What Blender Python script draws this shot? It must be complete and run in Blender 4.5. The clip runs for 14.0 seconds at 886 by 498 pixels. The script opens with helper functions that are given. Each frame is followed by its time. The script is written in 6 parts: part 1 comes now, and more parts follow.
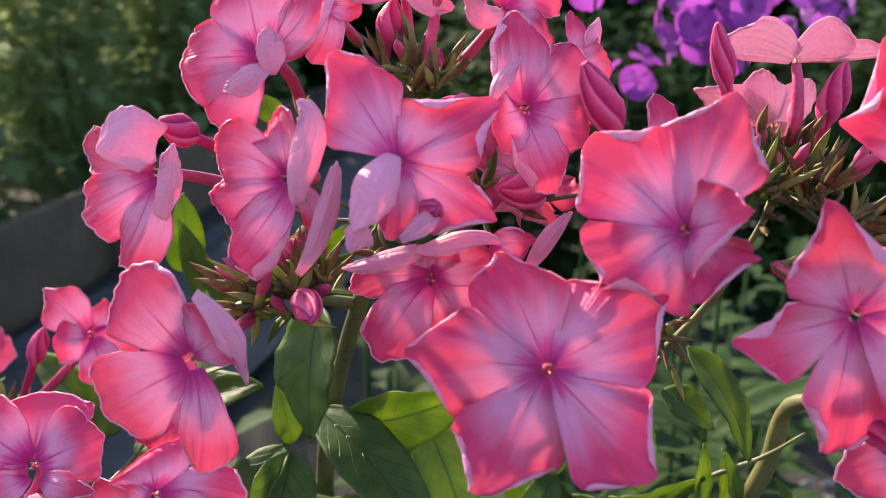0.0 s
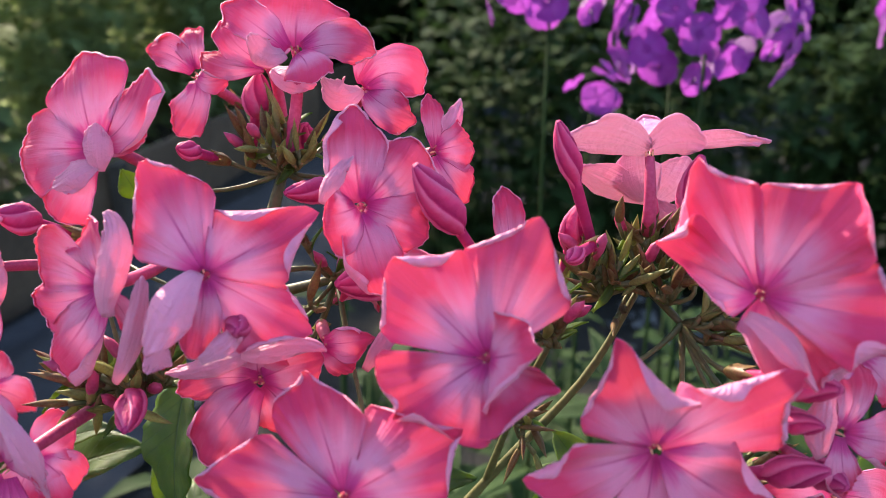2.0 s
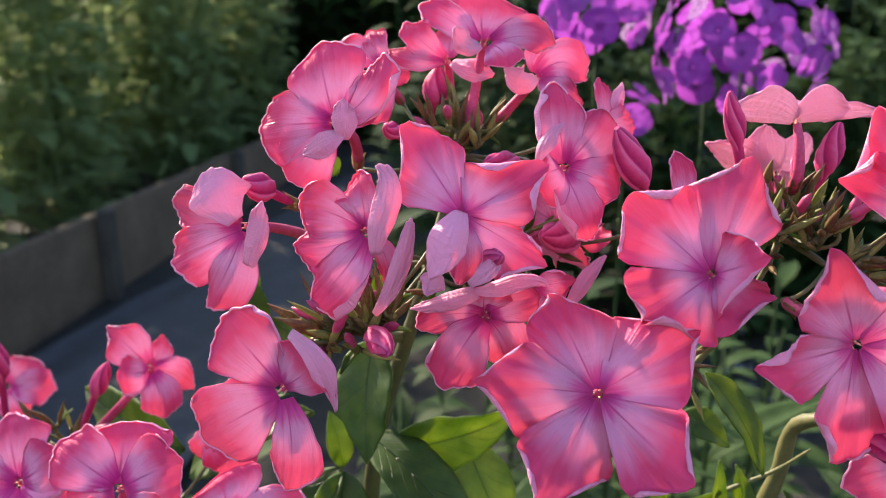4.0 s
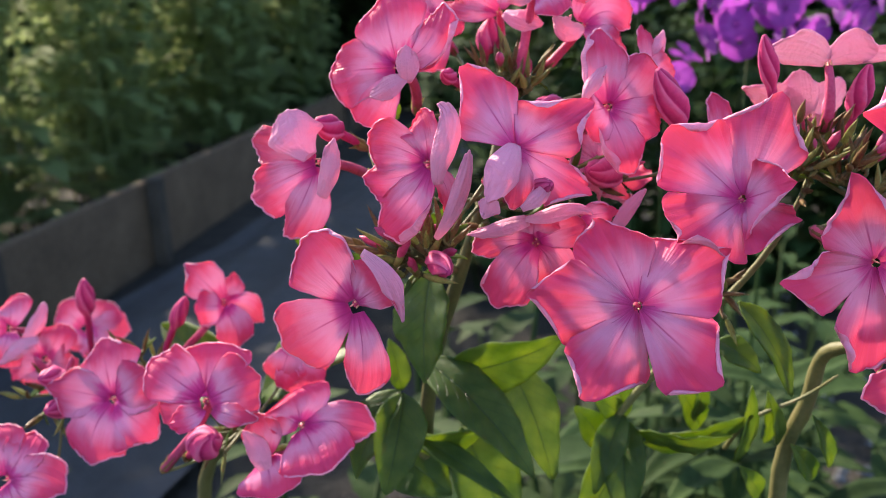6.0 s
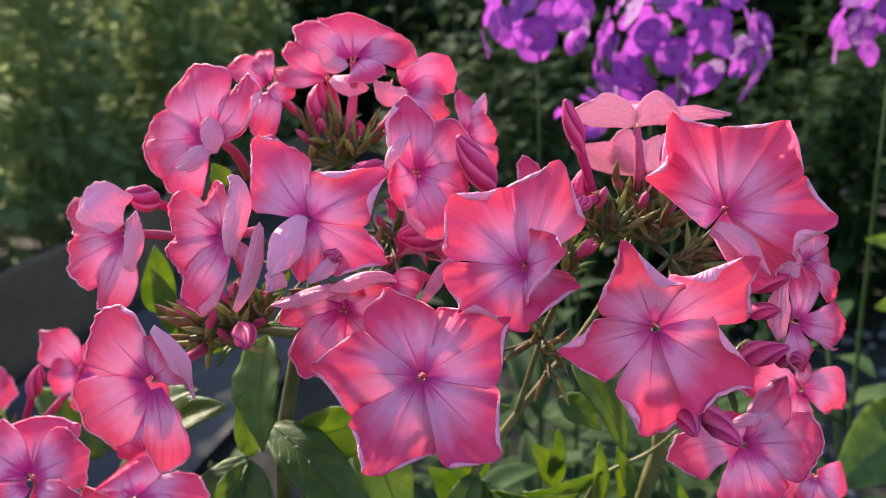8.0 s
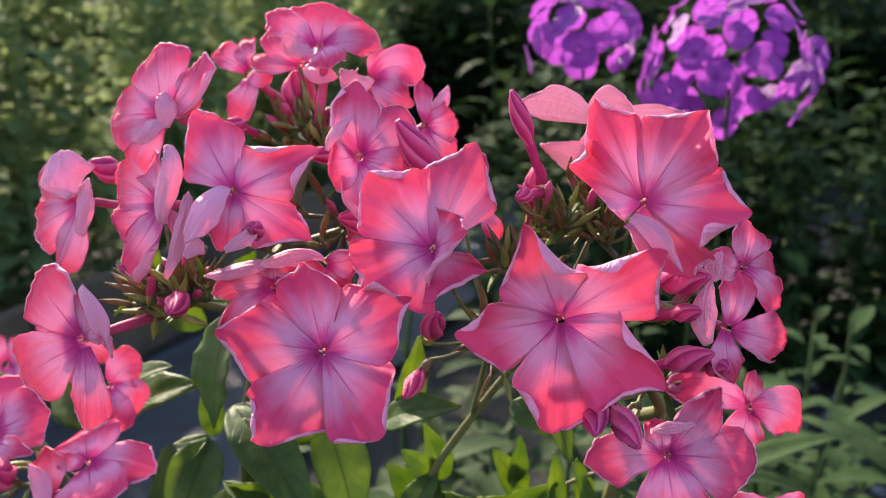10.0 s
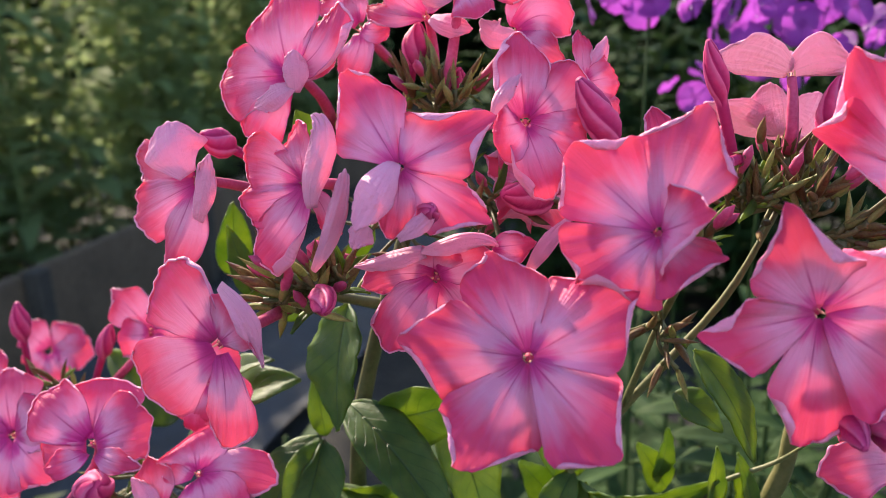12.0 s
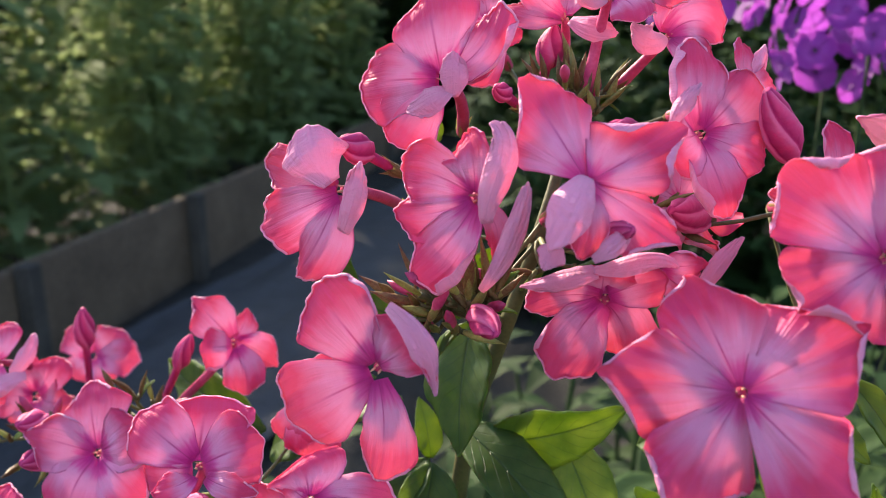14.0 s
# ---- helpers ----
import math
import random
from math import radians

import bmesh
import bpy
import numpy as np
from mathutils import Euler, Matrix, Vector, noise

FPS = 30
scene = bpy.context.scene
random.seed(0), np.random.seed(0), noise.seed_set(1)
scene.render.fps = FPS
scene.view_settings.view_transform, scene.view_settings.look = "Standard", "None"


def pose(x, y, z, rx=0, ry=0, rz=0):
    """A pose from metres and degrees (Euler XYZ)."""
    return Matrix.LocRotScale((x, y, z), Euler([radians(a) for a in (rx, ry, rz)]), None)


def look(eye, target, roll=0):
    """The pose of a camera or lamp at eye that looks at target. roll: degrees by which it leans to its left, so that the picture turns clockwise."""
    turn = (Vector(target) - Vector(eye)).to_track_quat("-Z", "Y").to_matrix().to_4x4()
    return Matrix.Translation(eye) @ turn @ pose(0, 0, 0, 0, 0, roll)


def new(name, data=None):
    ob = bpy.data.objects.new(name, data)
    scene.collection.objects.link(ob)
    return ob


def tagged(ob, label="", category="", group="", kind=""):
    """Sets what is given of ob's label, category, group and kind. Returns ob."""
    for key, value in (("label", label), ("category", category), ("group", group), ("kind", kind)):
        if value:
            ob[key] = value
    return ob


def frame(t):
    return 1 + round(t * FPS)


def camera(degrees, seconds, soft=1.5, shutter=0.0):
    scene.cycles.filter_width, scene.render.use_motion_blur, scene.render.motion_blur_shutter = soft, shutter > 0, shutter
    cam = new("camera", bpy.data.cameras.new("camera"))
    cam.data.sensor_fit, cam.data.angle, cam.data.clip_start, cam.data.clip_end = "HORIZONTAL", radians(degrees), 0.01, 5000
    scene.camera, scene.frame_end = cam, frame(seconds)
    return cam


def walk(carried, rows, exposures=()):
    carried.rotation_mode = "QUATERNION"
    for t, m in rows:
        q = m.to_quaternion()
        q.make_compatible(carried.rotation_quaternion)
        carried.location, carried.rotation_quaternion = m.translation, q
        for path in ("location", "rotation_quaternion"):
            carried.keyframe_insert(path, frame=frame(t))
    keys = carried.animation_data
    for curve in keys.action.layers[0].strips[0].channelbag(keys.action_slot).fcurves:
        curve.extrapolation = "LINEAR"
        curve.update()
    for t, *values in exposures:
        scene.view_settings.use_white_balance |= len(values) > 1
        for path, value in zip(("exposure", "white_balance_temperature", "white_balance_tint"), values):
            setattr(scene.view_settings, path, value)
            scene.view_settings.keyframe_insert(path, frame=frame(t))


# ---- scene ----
cam = camera(57.1, 14.0, 0.65)
METRES, EYE, TILT, LEAN, TURN = 0.32, 0.95, -18.0, 0.0, 0.0
ROWS = [
    (0.0, 0.0, 0.0, 0.0, -0.0, -0.0, 0.0),
    (0.5, 0.0338, 0.0267, 0.0211, 0.34, -0.74, -0.64),
    (1.0, 0.0519, 0.0318, 0.069, 0.81, -1.2, -1.08),
    (1.5, 0.0674, 0.0234, 0.0729, 1.02, -1.28, -1.01),
    (2.0, 0.0971, 0.0108, 0.0662, 0.8, -1.33, -0.61),
    (2.5, 0.1077, -0.0022, 0.0347, 0.09, -0.86, 0.06),
    (3.0, 0.0605, -0.0129, 0.0326, -0.62, -0.09, 0.65),
    (3.5, -0.006, -0.0363, 0.0375, -1.12, 1.08, 0.97),
    (4.0, -0.041, -0.0649, 0.0095, -0.85, 1.87, 0.65),
    (6.5, -0.0337, -0.1069, -0.0026, 1.59, 0.96, 0.77),
    (7.0, 0.0113, -0.0867, 0.0175, 0.44, 1.37, 1.87),
    (7.5, 0.0406, -0.0937, 0.0093, -0.17, 1.82, 2.35),
    (8.0, 0.0643, -0.1149, 0.0013, 0.2, 2.29, 2.0),
    (10.5, 0.167, -0.0713, -0.0265, 7.43, 2.64, -1.59),
    (11.0, 0.1123, -0.0353, -0.0128, 7.12, 1.79, -1.63),
    (11.5, 0.0874, -0.0367, -0.0124, 6.96, 1.46, -1.36),
    (12.0, 0.0459, -0.0373, -0.0106, 5.71, 1.33, -0.68),
    (12.5, 0.0271, -0.0132, -0.0003, 5.0, 1.39, -0.16),
    (13.0, -0.0049, -0.0013, 0.0137, 4.36, 1.29, -0.39),
    (13.5, -0.0324, 0.0013, -0.001, 4.23, 1.39, -0.91),
    (14.0, -0.0606, -0.0125, -0.0026, 4.58, 1.45, -1.77),
]
ENDS = [
    (4.2, look((-0.017, -0.024, 0.954), (0.006, 1.900, 0.408), -0.1)),
    (6.3, look((-0.016, -0.038, 0.958), (-0.090, 1.858, 0.326), -1.3)),
    (8.2, look((0.025, -0.039, 0.957), (-0.008, 1.900, 0.468), -1.9)),
    (10.3, look((0.057, -0.031, 0.950), (-0.198, 1.897, 0.482), -0.4)),
]
walk(cam, sorted([(t, pose(0, 0, EYE, TILT, LEAN, TURN) @ pose(METRES * x, METRES * y, METRES * z, 90 + pitch, roll, yaw)) for t, x, y, z, yaw, pitch, roll in ROWS] + ENDS, key=lambda row: row[0]))

cam.data.dof.use_dof = True
cam.data.dof.focus_distance = 0.158
cam.data.dof.aperture_fstop = 22.0

# ---- world, sun ----
SUN = Vector((-0.53, 0.68, 0.5)).normalized()
world = bpy.data.worlds.new("sky")
scene.world = world
world.use_nodes = True
wn = world.node_tree
sky = wn.nodes.new("ShaderNodeTexSky")
sky.sky_type = 'NISHITA'
sky.sun_disc = False
sky.sun_elevation = math.asin(SUN.z)
sky.sun_rotation = math.atan2(SUN.x, SUN.y)
wn.nodes["Background"].inputs["Strength"].default_value = 0.15
wn.links.new(sky.outputs[0], wn.nodes["Background"].inputs["Color"])
sun_data = bpy.data.lights.new("sun", 'SUN')
sun_data.energy, sun_data.angle, sun_data.color = 5.0, radians(1.2), (1.0, 0.85, 0.66)
sun = new("sun", sun_data)
sun.matrix_world = look(SUN * 10, (0, 0, 0))
scene.view_settings.exposure = 1.48


# ---- materials ----
def material(name):
    m = bpy.data.materials.new(name)
    m.use_nodes = True
    return m, m.node_tree.nodes, m.node_tree.links, m.node_tree.nodes["Principled BSDF"]


def node(nodes, kind, **values):
    n = nodes.new("ShaderNode" + kind)
    for key, value in values.items():
        n.inputs[key].default_value = value
    return n


def ramp(nodes, *stops):
    n = nodes.new("ShaderNodeValToRGB")
    el = n.color_ramp.elements
    while len(el) < len(stops):
        el.new(0.5)
    for e, (p, c) in zip(el, stops):
        e.position, e.color = p, (*c, 1) if len(c) == 3 else c
    return n


def thin(nodes, links, shader, colour, share, tint=None):
    """A thin living sheet: part of the light passes through it."""
    tr = nodes.new("ShaderNodeBsdfTranslucent")
    if tint:
        tr.inputs["Color"].default_value = (*tint, 1)
    else:
        links.new(colour, tr.inputs["Color"])
    mix = nodes.new("ShaderNodeMixShader")
    mix.inputs[0].default_value = share
    links.new(shader.outputs[0], mix.inputs[1])
    links.new(tr.outputs[0], mix.inputs[2])
    links.new(mix.outputs[0], nodes["Material Output"].inputs["Surface"])


def petal_material(name, outer, pale, eye, streak, share=0.45, pale_amount=1.0, stripe=None, through_tint=(0.97, 0.27, 0.25), through_share=0.62, ridges=0.2):
    m, n, l, bsdf = material(name)
    uv = n.new("ShaderNodeUVMap")
    sep = n.new("ShaderNodeSeparateXYZ")
    l.new(uv.outputs[0], sep.inputs[0])
    info = n.new("ShaderNodeObjectInfo")
    # fine veins run from throat to edge
    vmap = n.new("ShaderNodeMapping")
    vmap.inputs["Scale"].default_value = (15, 1.2, 1)
    l.new(uv.outputs[0], vmap.inputs[0])
    off = n.new("ShaderNodeCombineXYZ")
    mul = n.new("ShaderNodeMath"); mul.operation = 'MULTIPLY'; mul.inputs[1].default_value = 40
    l.new(info.outputs["Random"], mul.inputs[0])
    l.new(mul.outputs[0], off.inputs[2])
    l.new(off.outputs[0], vmap.inputs["Location"])
    veins = node(n, "TexNoise", Scale=1.0, Detail=3.0)
    l.new(vmap.outputs[0], veins.inputs["Vector"])
    wmap = n.new("ShaderNodeMapping")
    wmap.inputs["Scale"].default_value = (7, 2.2, 1)
    l.new(uv.outputs[0], wmap.inputs[0])
    l.new(off.outputs[0], wmap.inputs["Location"])
    wide = node(n, "TexNoise", Scale=1.0, Detail=2.0)
    l.new(wmap.outputs[0], wide.inputs["Vector"])
    # radius disturbed by the veins
    add = n.new("ShaderNodeMath"); add.operation = 'MULTIPLY_ADD'
    add.inputs[1].default_value = 0.14
    l.new(veins.outputs[0], add.inputs[0]); l.new(sep.outputs[1], add.inputs[2])
    add2 = n.new("ShaderNodeMath"); add2.operation = 'MULTIPLY_ADD'
    add2.inputs[1].default_value = 0.28
    l.new(wide.outputs[0], add2.inputs[0]); l.new(add.outputs[0], add2.inputs[2])
    mixed = tuple(a + (b - a) * pale_amount for a, b in zip(outer, pale))
    r = ramp(n, (0.27, eye), (0.37, streak), (0.47, mixed), (0.60, mixed), (0.92, outer), (1.3, outer))
    r.color_ramp.elements[5].position = 1.0
    l.new(add2.outputs[0], r.inputs[0])
    # dark guide line down the middle and thin ones beside it
    ab = n.new("ShaderNodeMath"); ab.operation = 'SUBTRACT'; ab.inputs[1].default_value = 0.5
    l.new(sep.outputs[0], ab.inputs[0])
    ab2 = n.new("ShaderNodeMath"); ab2.operation = 'ABSOLUTE'
    l.new(ab.outputs[0], ab2.inputs[0])
    fan = n.new("ShaderNodeMath"); fan.operation = 'MULTIPLY'; fan.inputs[1].default_value = 2.0
    l.new(ab2.outputs[0], fan.inputs[0])
    pp = n.new("ShaderNodeMath"); pp.operation = 'PINGPONG'; pp.inputs[1].default_value = 0.5
    l.new(fan.outputs[0], pp.inputs[0])
    line = ramp(n, (0.008, (1, 1, 1)), (0.05, (0, 0, 0)))
    l.new(pp.outputs[0], line.inputs[0])
    ragged = n.new("ShaderNodeMath"); ragged.operation = 'MULTIPLY_ADD'; ragged.inputs[1].default_value = 0.5
    l.new(wide.outputs[0], ragged.inputs[0]); l.new(sep.outputs[1], ragged.inputs[2])
    fade = ramp(n, (0.52, (1, 1, 1)), (0.90, (0, 0, 0)))
    l.new(ragged.outputs[0], fade.inputs[0])
    both = n.new("ShaderNodeMath"); both.operation = 'MULTIPLY'
    l.new(line.outputs[0], both.inputs[0]); l.new(fade.outputs[0], both.inputs[1])
    half = n.new("ShaderNodeMath"); half.operation = 'MULTIPLY'; half.inputs[1].default_value = 0.85
    l.new(both.outputs[0], half.inputs[0])
    guide = n.new("ShaderNodeMix"); guide.data_type = 'RGBA'
    l.new(half.outputs[0], guide.inputs[0])
    l.new(r.outputs[0], guide.inputs[6])
    guide.inputs[7].default_value = (*(c * 0.75 for c in eye), 1)
    # finest veins
    fmap = n.new("ShaderNodeMapping")
    fmap.inputs["Scale"].default_value = (85, 3.2, 1)
    l.new(uv.outputs[0], fmap.inputs[0]); l.new(off.outputs[0], fmap.inputs["Location"])
    fine = node(n, "TexNoise", Scale=1.0, Detail=2.0)
    l.new(fmap.outputs[0], fine.inputs["Vector"])
    fr = ramp(n, (0.52, (0, 0, 0)), (0.66, (1, 1, 1)))
    l.new(fine.outputs[0], fr.inputs[0])
    fa = n.new("ShaderNodeMath"); fa.operation = 'MULTIPLY'; fa.inputs[1].default_value = 0.18
    l.new(fr.outputs[0], fa.inputs[0])
    vein = n.new("ShaderNodeMix"); vein.data_type = 'RGBA'
    l.new(fa.outputs[0], vein.inputs[0])
    l.new(guide.outputs[2], vein.inputs[6])
    vein.inputs[7].default_value = (*(stripe or streak), 1)
    # each petal differs a little
    hs = n.new("ShaderNodeHueSaturation")
    rnd = n.new("ShaderNodeMapRange")
    rnd.inputs[3].default_value, rnd.inputs[4].default_value = 0.88, 1.08
    l.new(info.outputs["Random"], rnd.inputs[0])
    l.new(rnd.outputs[0], hs.inputs["Value"])
    l.new(vein.outputs[2], hs.inputs["Color"])
    l.new(hs.outputs[0], bsdf.inputs["Base Color"])
    bsdf.inputs["Roughness"].default_value = 0.5
    bsdf.inputs["Specular IOR Level"].default_value = 0.35
    bsdf.inputs["Sheen Weight"].default_value = 0.15
    bump = n.new("ShaderNodeBump")
    bump.inputs["Strength"].default_value = 0.7
    bump.inputs["Distance"].default_value = 0.0011
    hsum = n.new("ShaderNodeMath"); hsum.operation = 'MULTIPLY_ADD'; hsum.inputs[1].default_value = 0.16
    l.new(fine.outputs[0], hsum.inputs[0]); l.new(veins.outputs[0], hsum.inputs[2])
    # puckers across the petal
    cmap = n.new("ShaderNodeMapping")
    cmap.inputs["Scale"].default_value = (5, 30, 1)
    l.new(uv.outputs[0], cmap.inputs[0]); l.new(off.outputs[0], cmap.inputs["Location"])
    pucker = node(n, "TexNoise", Scale=1.0, Detail=2.0)
    l.new(cmap.outputs[0], pucker.inputs["Vector"])
    csum = n.new("ShaderNodeMath"); csum.operation = 'MULTIPLY_ADD'; csum.inputs[1].default_value = ridges
    l.new(pucker.outputs[0], csum.inputs[0]); l.new(hsum.outputs[0], csum.inputs[2])
    l.new(csum.outputs[0], bump.inputs["Height"])
    l.new(bump.outputs[0], bsdf.inputs["Normal"])
    glow = n.new("ShaderNodeMix"); glow.data_type = 'RGBA'
    glow.inputs[0].default_value = through_share
    l.new(hs.outputs[0], glow.inputs[6])
    glow.inputs[7].default_value = (*through_tint, 1)
    thin(n, l, bsdf, glow.outputs[2], share)
    return m


PETAL = petal_material("petal_face", (0.88, 0.064, 0.25), (0.96, 0.42, 0.73), (0.70, 0.014, 0.33), (0.88, 0.11, 0.47), 0.5, ridges=0.2)
PETAL_BACK = petal_material("petal_back", (0.93, 0.33, 0.54), (0.94, 0.40, 0.62), (0.82, 0.18, 0.46), (0.88, 0.28, 0.54), 0.27, 1.0, (0.66, 0.17, 0.44), (1.0, 0.76, 0.82), 0.7, 0.9)
PURPLE = petal_material("purple_petal", (0.27, 0.033, 0.34), (0.36, 0.075, 0.45), (0.16, 0.008, 0.22), (0.25, 0.025, 0.31), through_tint=(0.42, 0.08, 0.50))


def simple(name, a, b, scale, rough=0.6, share=0.0, bump=0.3, depth=0.001, stretch=(1, 1, 1), spec=0.4, tint=None):
    """Mottled surface between two colours at two scales."""
    m, n, l, bsdf = material(name)
    co = n.new("ShaderNodeTexCoord")
    mp = n.new("ShaderNodeMapping")
    mp.inputs["Scale"].default_value = stretch
    l.new(co.outputs["Object"], mp.inputs[0])
    big = node(n, "TexNoise", Scale=scale, Detail=3.0)
    fine = node(n, "TexNoise", Scale=scale * 9, Detail=4.0)
    l.new(mp.outputs[0], big.inputs["Vector"]); l.new(mp.outputs[0], fine.inputs["Vector"])
    s = n.new("ShaderNodeMath"); s.operation = 'MULTIPLY_ADD'; s.inputs[1].default_value = 0.45
    l.new(fine.outputs[0], s.inputs[0])
    s2 = n.new("ShaderNodeMath"); s2.operation = 'MULTIPLY'; s2.inputs[1].default_value = 0.6
    l.new(big.outputs[0], s2.inputs[0]); l.new(s2.outputs[0], s.inputs[2])
    r = ramp(n, (0.35, a), (0.7, b))
    l.new(s.outputs[0], r.inputs[0])
    hs = n.new("ShaderNodeHueSaturation")
    info = n.new("ShaderNodeObjectInfo")
    rnd = n.new("ShaderNodeMapRange")
    rnd.inputs[3].default_value, rnd.inputs[4].default_value = 0.75, 1.2
    l.new(info.outputs["Random"], rnd.inputs[0]); l.new(rnd.outputs[0], hs.inputs["Value"])
    l.new(r.outputs[0], hs.inputs["Color"])
    l.new(hs.outputs[0], bsdf.inputs["Base Color"])
    bsdf.inputs["Roughness"].default_value = rough
    bsdf.inputs["Specular IOR Level"].default_value = spec
    bp = n.new("ShaderNodeBump")
    bp.inputs["Strength"].default_value, bp.inputs["Distance"].default_value = bump, depth
    l.new(fine.outputs[0], bp.inputs["Height"]); l.new(bp.outputs[0], bsdf.inputs["Normal"])
    if share:
        thin(n, l, bsdf, hs.outputs[0], share, tint)
    return m


def bud_material():
    """Wound bud skin: pale on each petal's crest, crimson where it tucks under the next."""
    m, n, l, bsdf = material("bud_skin")
    uv = n.new("ShaderNodeUVMap")
    sep = n.new("ShaderNodeSeparateXYZ")
    l.new(uv.outputs[0], sep.inputs[0])
    mp = n.new("ShaderNodeMapping")
    mp.inputs["Scale"].default_value = (2.0, 16, 1)
    l.new(uv.outputs[0], mp.inputs[0])
    wrinkle = node(n, "TexNoise", Scale=1.0, Detail=3.0)
    l.new(mp.outputs[0], wrinkle.inputs["Vector"])
    s = n.new("ShaderNodeMath"); s.operation = 'MULTIPLY_ADD'; s.inputs[1].default_value = 0.35
    l.new(wrinkle.outputs[0], s.inputs[0]); l.new(sep.outputs[0], s.inputs[2])
    r = ramp(n, (0.25, (0.38, 0.014, 0.11)), (0.7, (0.62, 0.055, 0.20)), (1.3, (0.68, 0.13, 0.29)))
    r.color_ramp.elements[2].position = 1.0
    l.new(s.outputs[0], r.inputs[0])
    l.new(r.outputs[0], bsdf.inputs["Base Color"])
    bsdf.inputs["Roughness"].default_value = 0.6
    bsdf.inputs["Specular IOR Level"].default_value = 0.2
    bp = n.new("ShaderNodeBump")
    bp.inputs["Strength"].default_value, bp.inputs["Distance"].default_value = 0.6, 0.0005
    l.new(wrinkle.outputs[0], bp.inputs["Height"]); l.new(bp.outputs[0], bsdf.inputs["Normal"])
    thin(n, l, bsdf, r.outputs[0], 0.15)
    return m


TUBE = simple("flower_tube", (0.45, 0.03, 0.12), (0.62, 0.10, 0.24), 150, 0.5, 0.15, 0.4, 0.0002)
BUD = bud_material()
CALYX = simple("calyx_brown", (0.15, 0.045, 0.035), (0.26, 0.21, 0.075), 260, 0.4, 0.35, 0.4, 0.0002)
CALYX_FRESH = simple("calyx_green", (0.21, 0.19, 0.06), (0.40, 0.42, 0.13), 260, 0.4, 0.4, 0.4, 0.0002)
STEM = simple("stem_green", (0.08, 0.085, 0.03), (0.16, 0.145, 0.055), 120, 0.55, 0.0, 0.4, 0.0003)
STAMEN = simple("stamen_cream", (0.70, 0.24, 0.22), (0.80, 0.46, 0.28), 400, 0.6)
# green of the background leaves, with the shade they stand in put into the colour
SHADED_GREEN = simple("shaded_green", (0.018, 0.040, 0.012), (0.046, 0.080, 0.024), 20, 0.7, 0.3, 0.3, 0.001, spec=0.12)
# leaf green lightened to carry sunlight and bright haze in the colour itself
SUNLIT_GREEN = simple("sunlit_foliage_green", (0.20, 0.27, 0.11), (0.36, 0.45, 0.19), 30, 0.75, 0.6, 0.3, 0.001, spec=0.15, tint=(0.31, 0.37, 0.17))
# near-black mottle paints the shade between hedge leaves onto a plain sheet
HEDGE = simple("hedge_leaf_shade", (0.006, 0.012, 0.004), (0.03, 0.05, 0.014), 6, 0.8, 0, 1.0, 0.05)
STONE = simple("pebble_grey", (0.06, 0.06, 0.066), (0.19, 0.19, 0.20), 30, 0.8, 0, 0.5, 0.002)
SOIL = simple("soil", (0.009, 0.008, 0.007), (0.035, 0.03, 0.025), 9, 0.95, 0, 0.8, 0.02)
FABRIC = simple("weed_fabric", (0.016, 0.018, 0.024), (0.04, 0.043, 0.055), 14, 0.7, 0, 0.6, 0.004)
WOOD = simple("grey_plank", (0.062, 0.040, 0.026), (0.135, 0.092, 0.06), 7, 0.85, 0, 0.7, 0.004, (1, 0.12, 1))

WOOD_DARK = simple("dark_stake", (0.03, 0.025, 0.022), (0.08, 0.066, 0.055), 9, 0.9, 0, 0.7, 0.003)


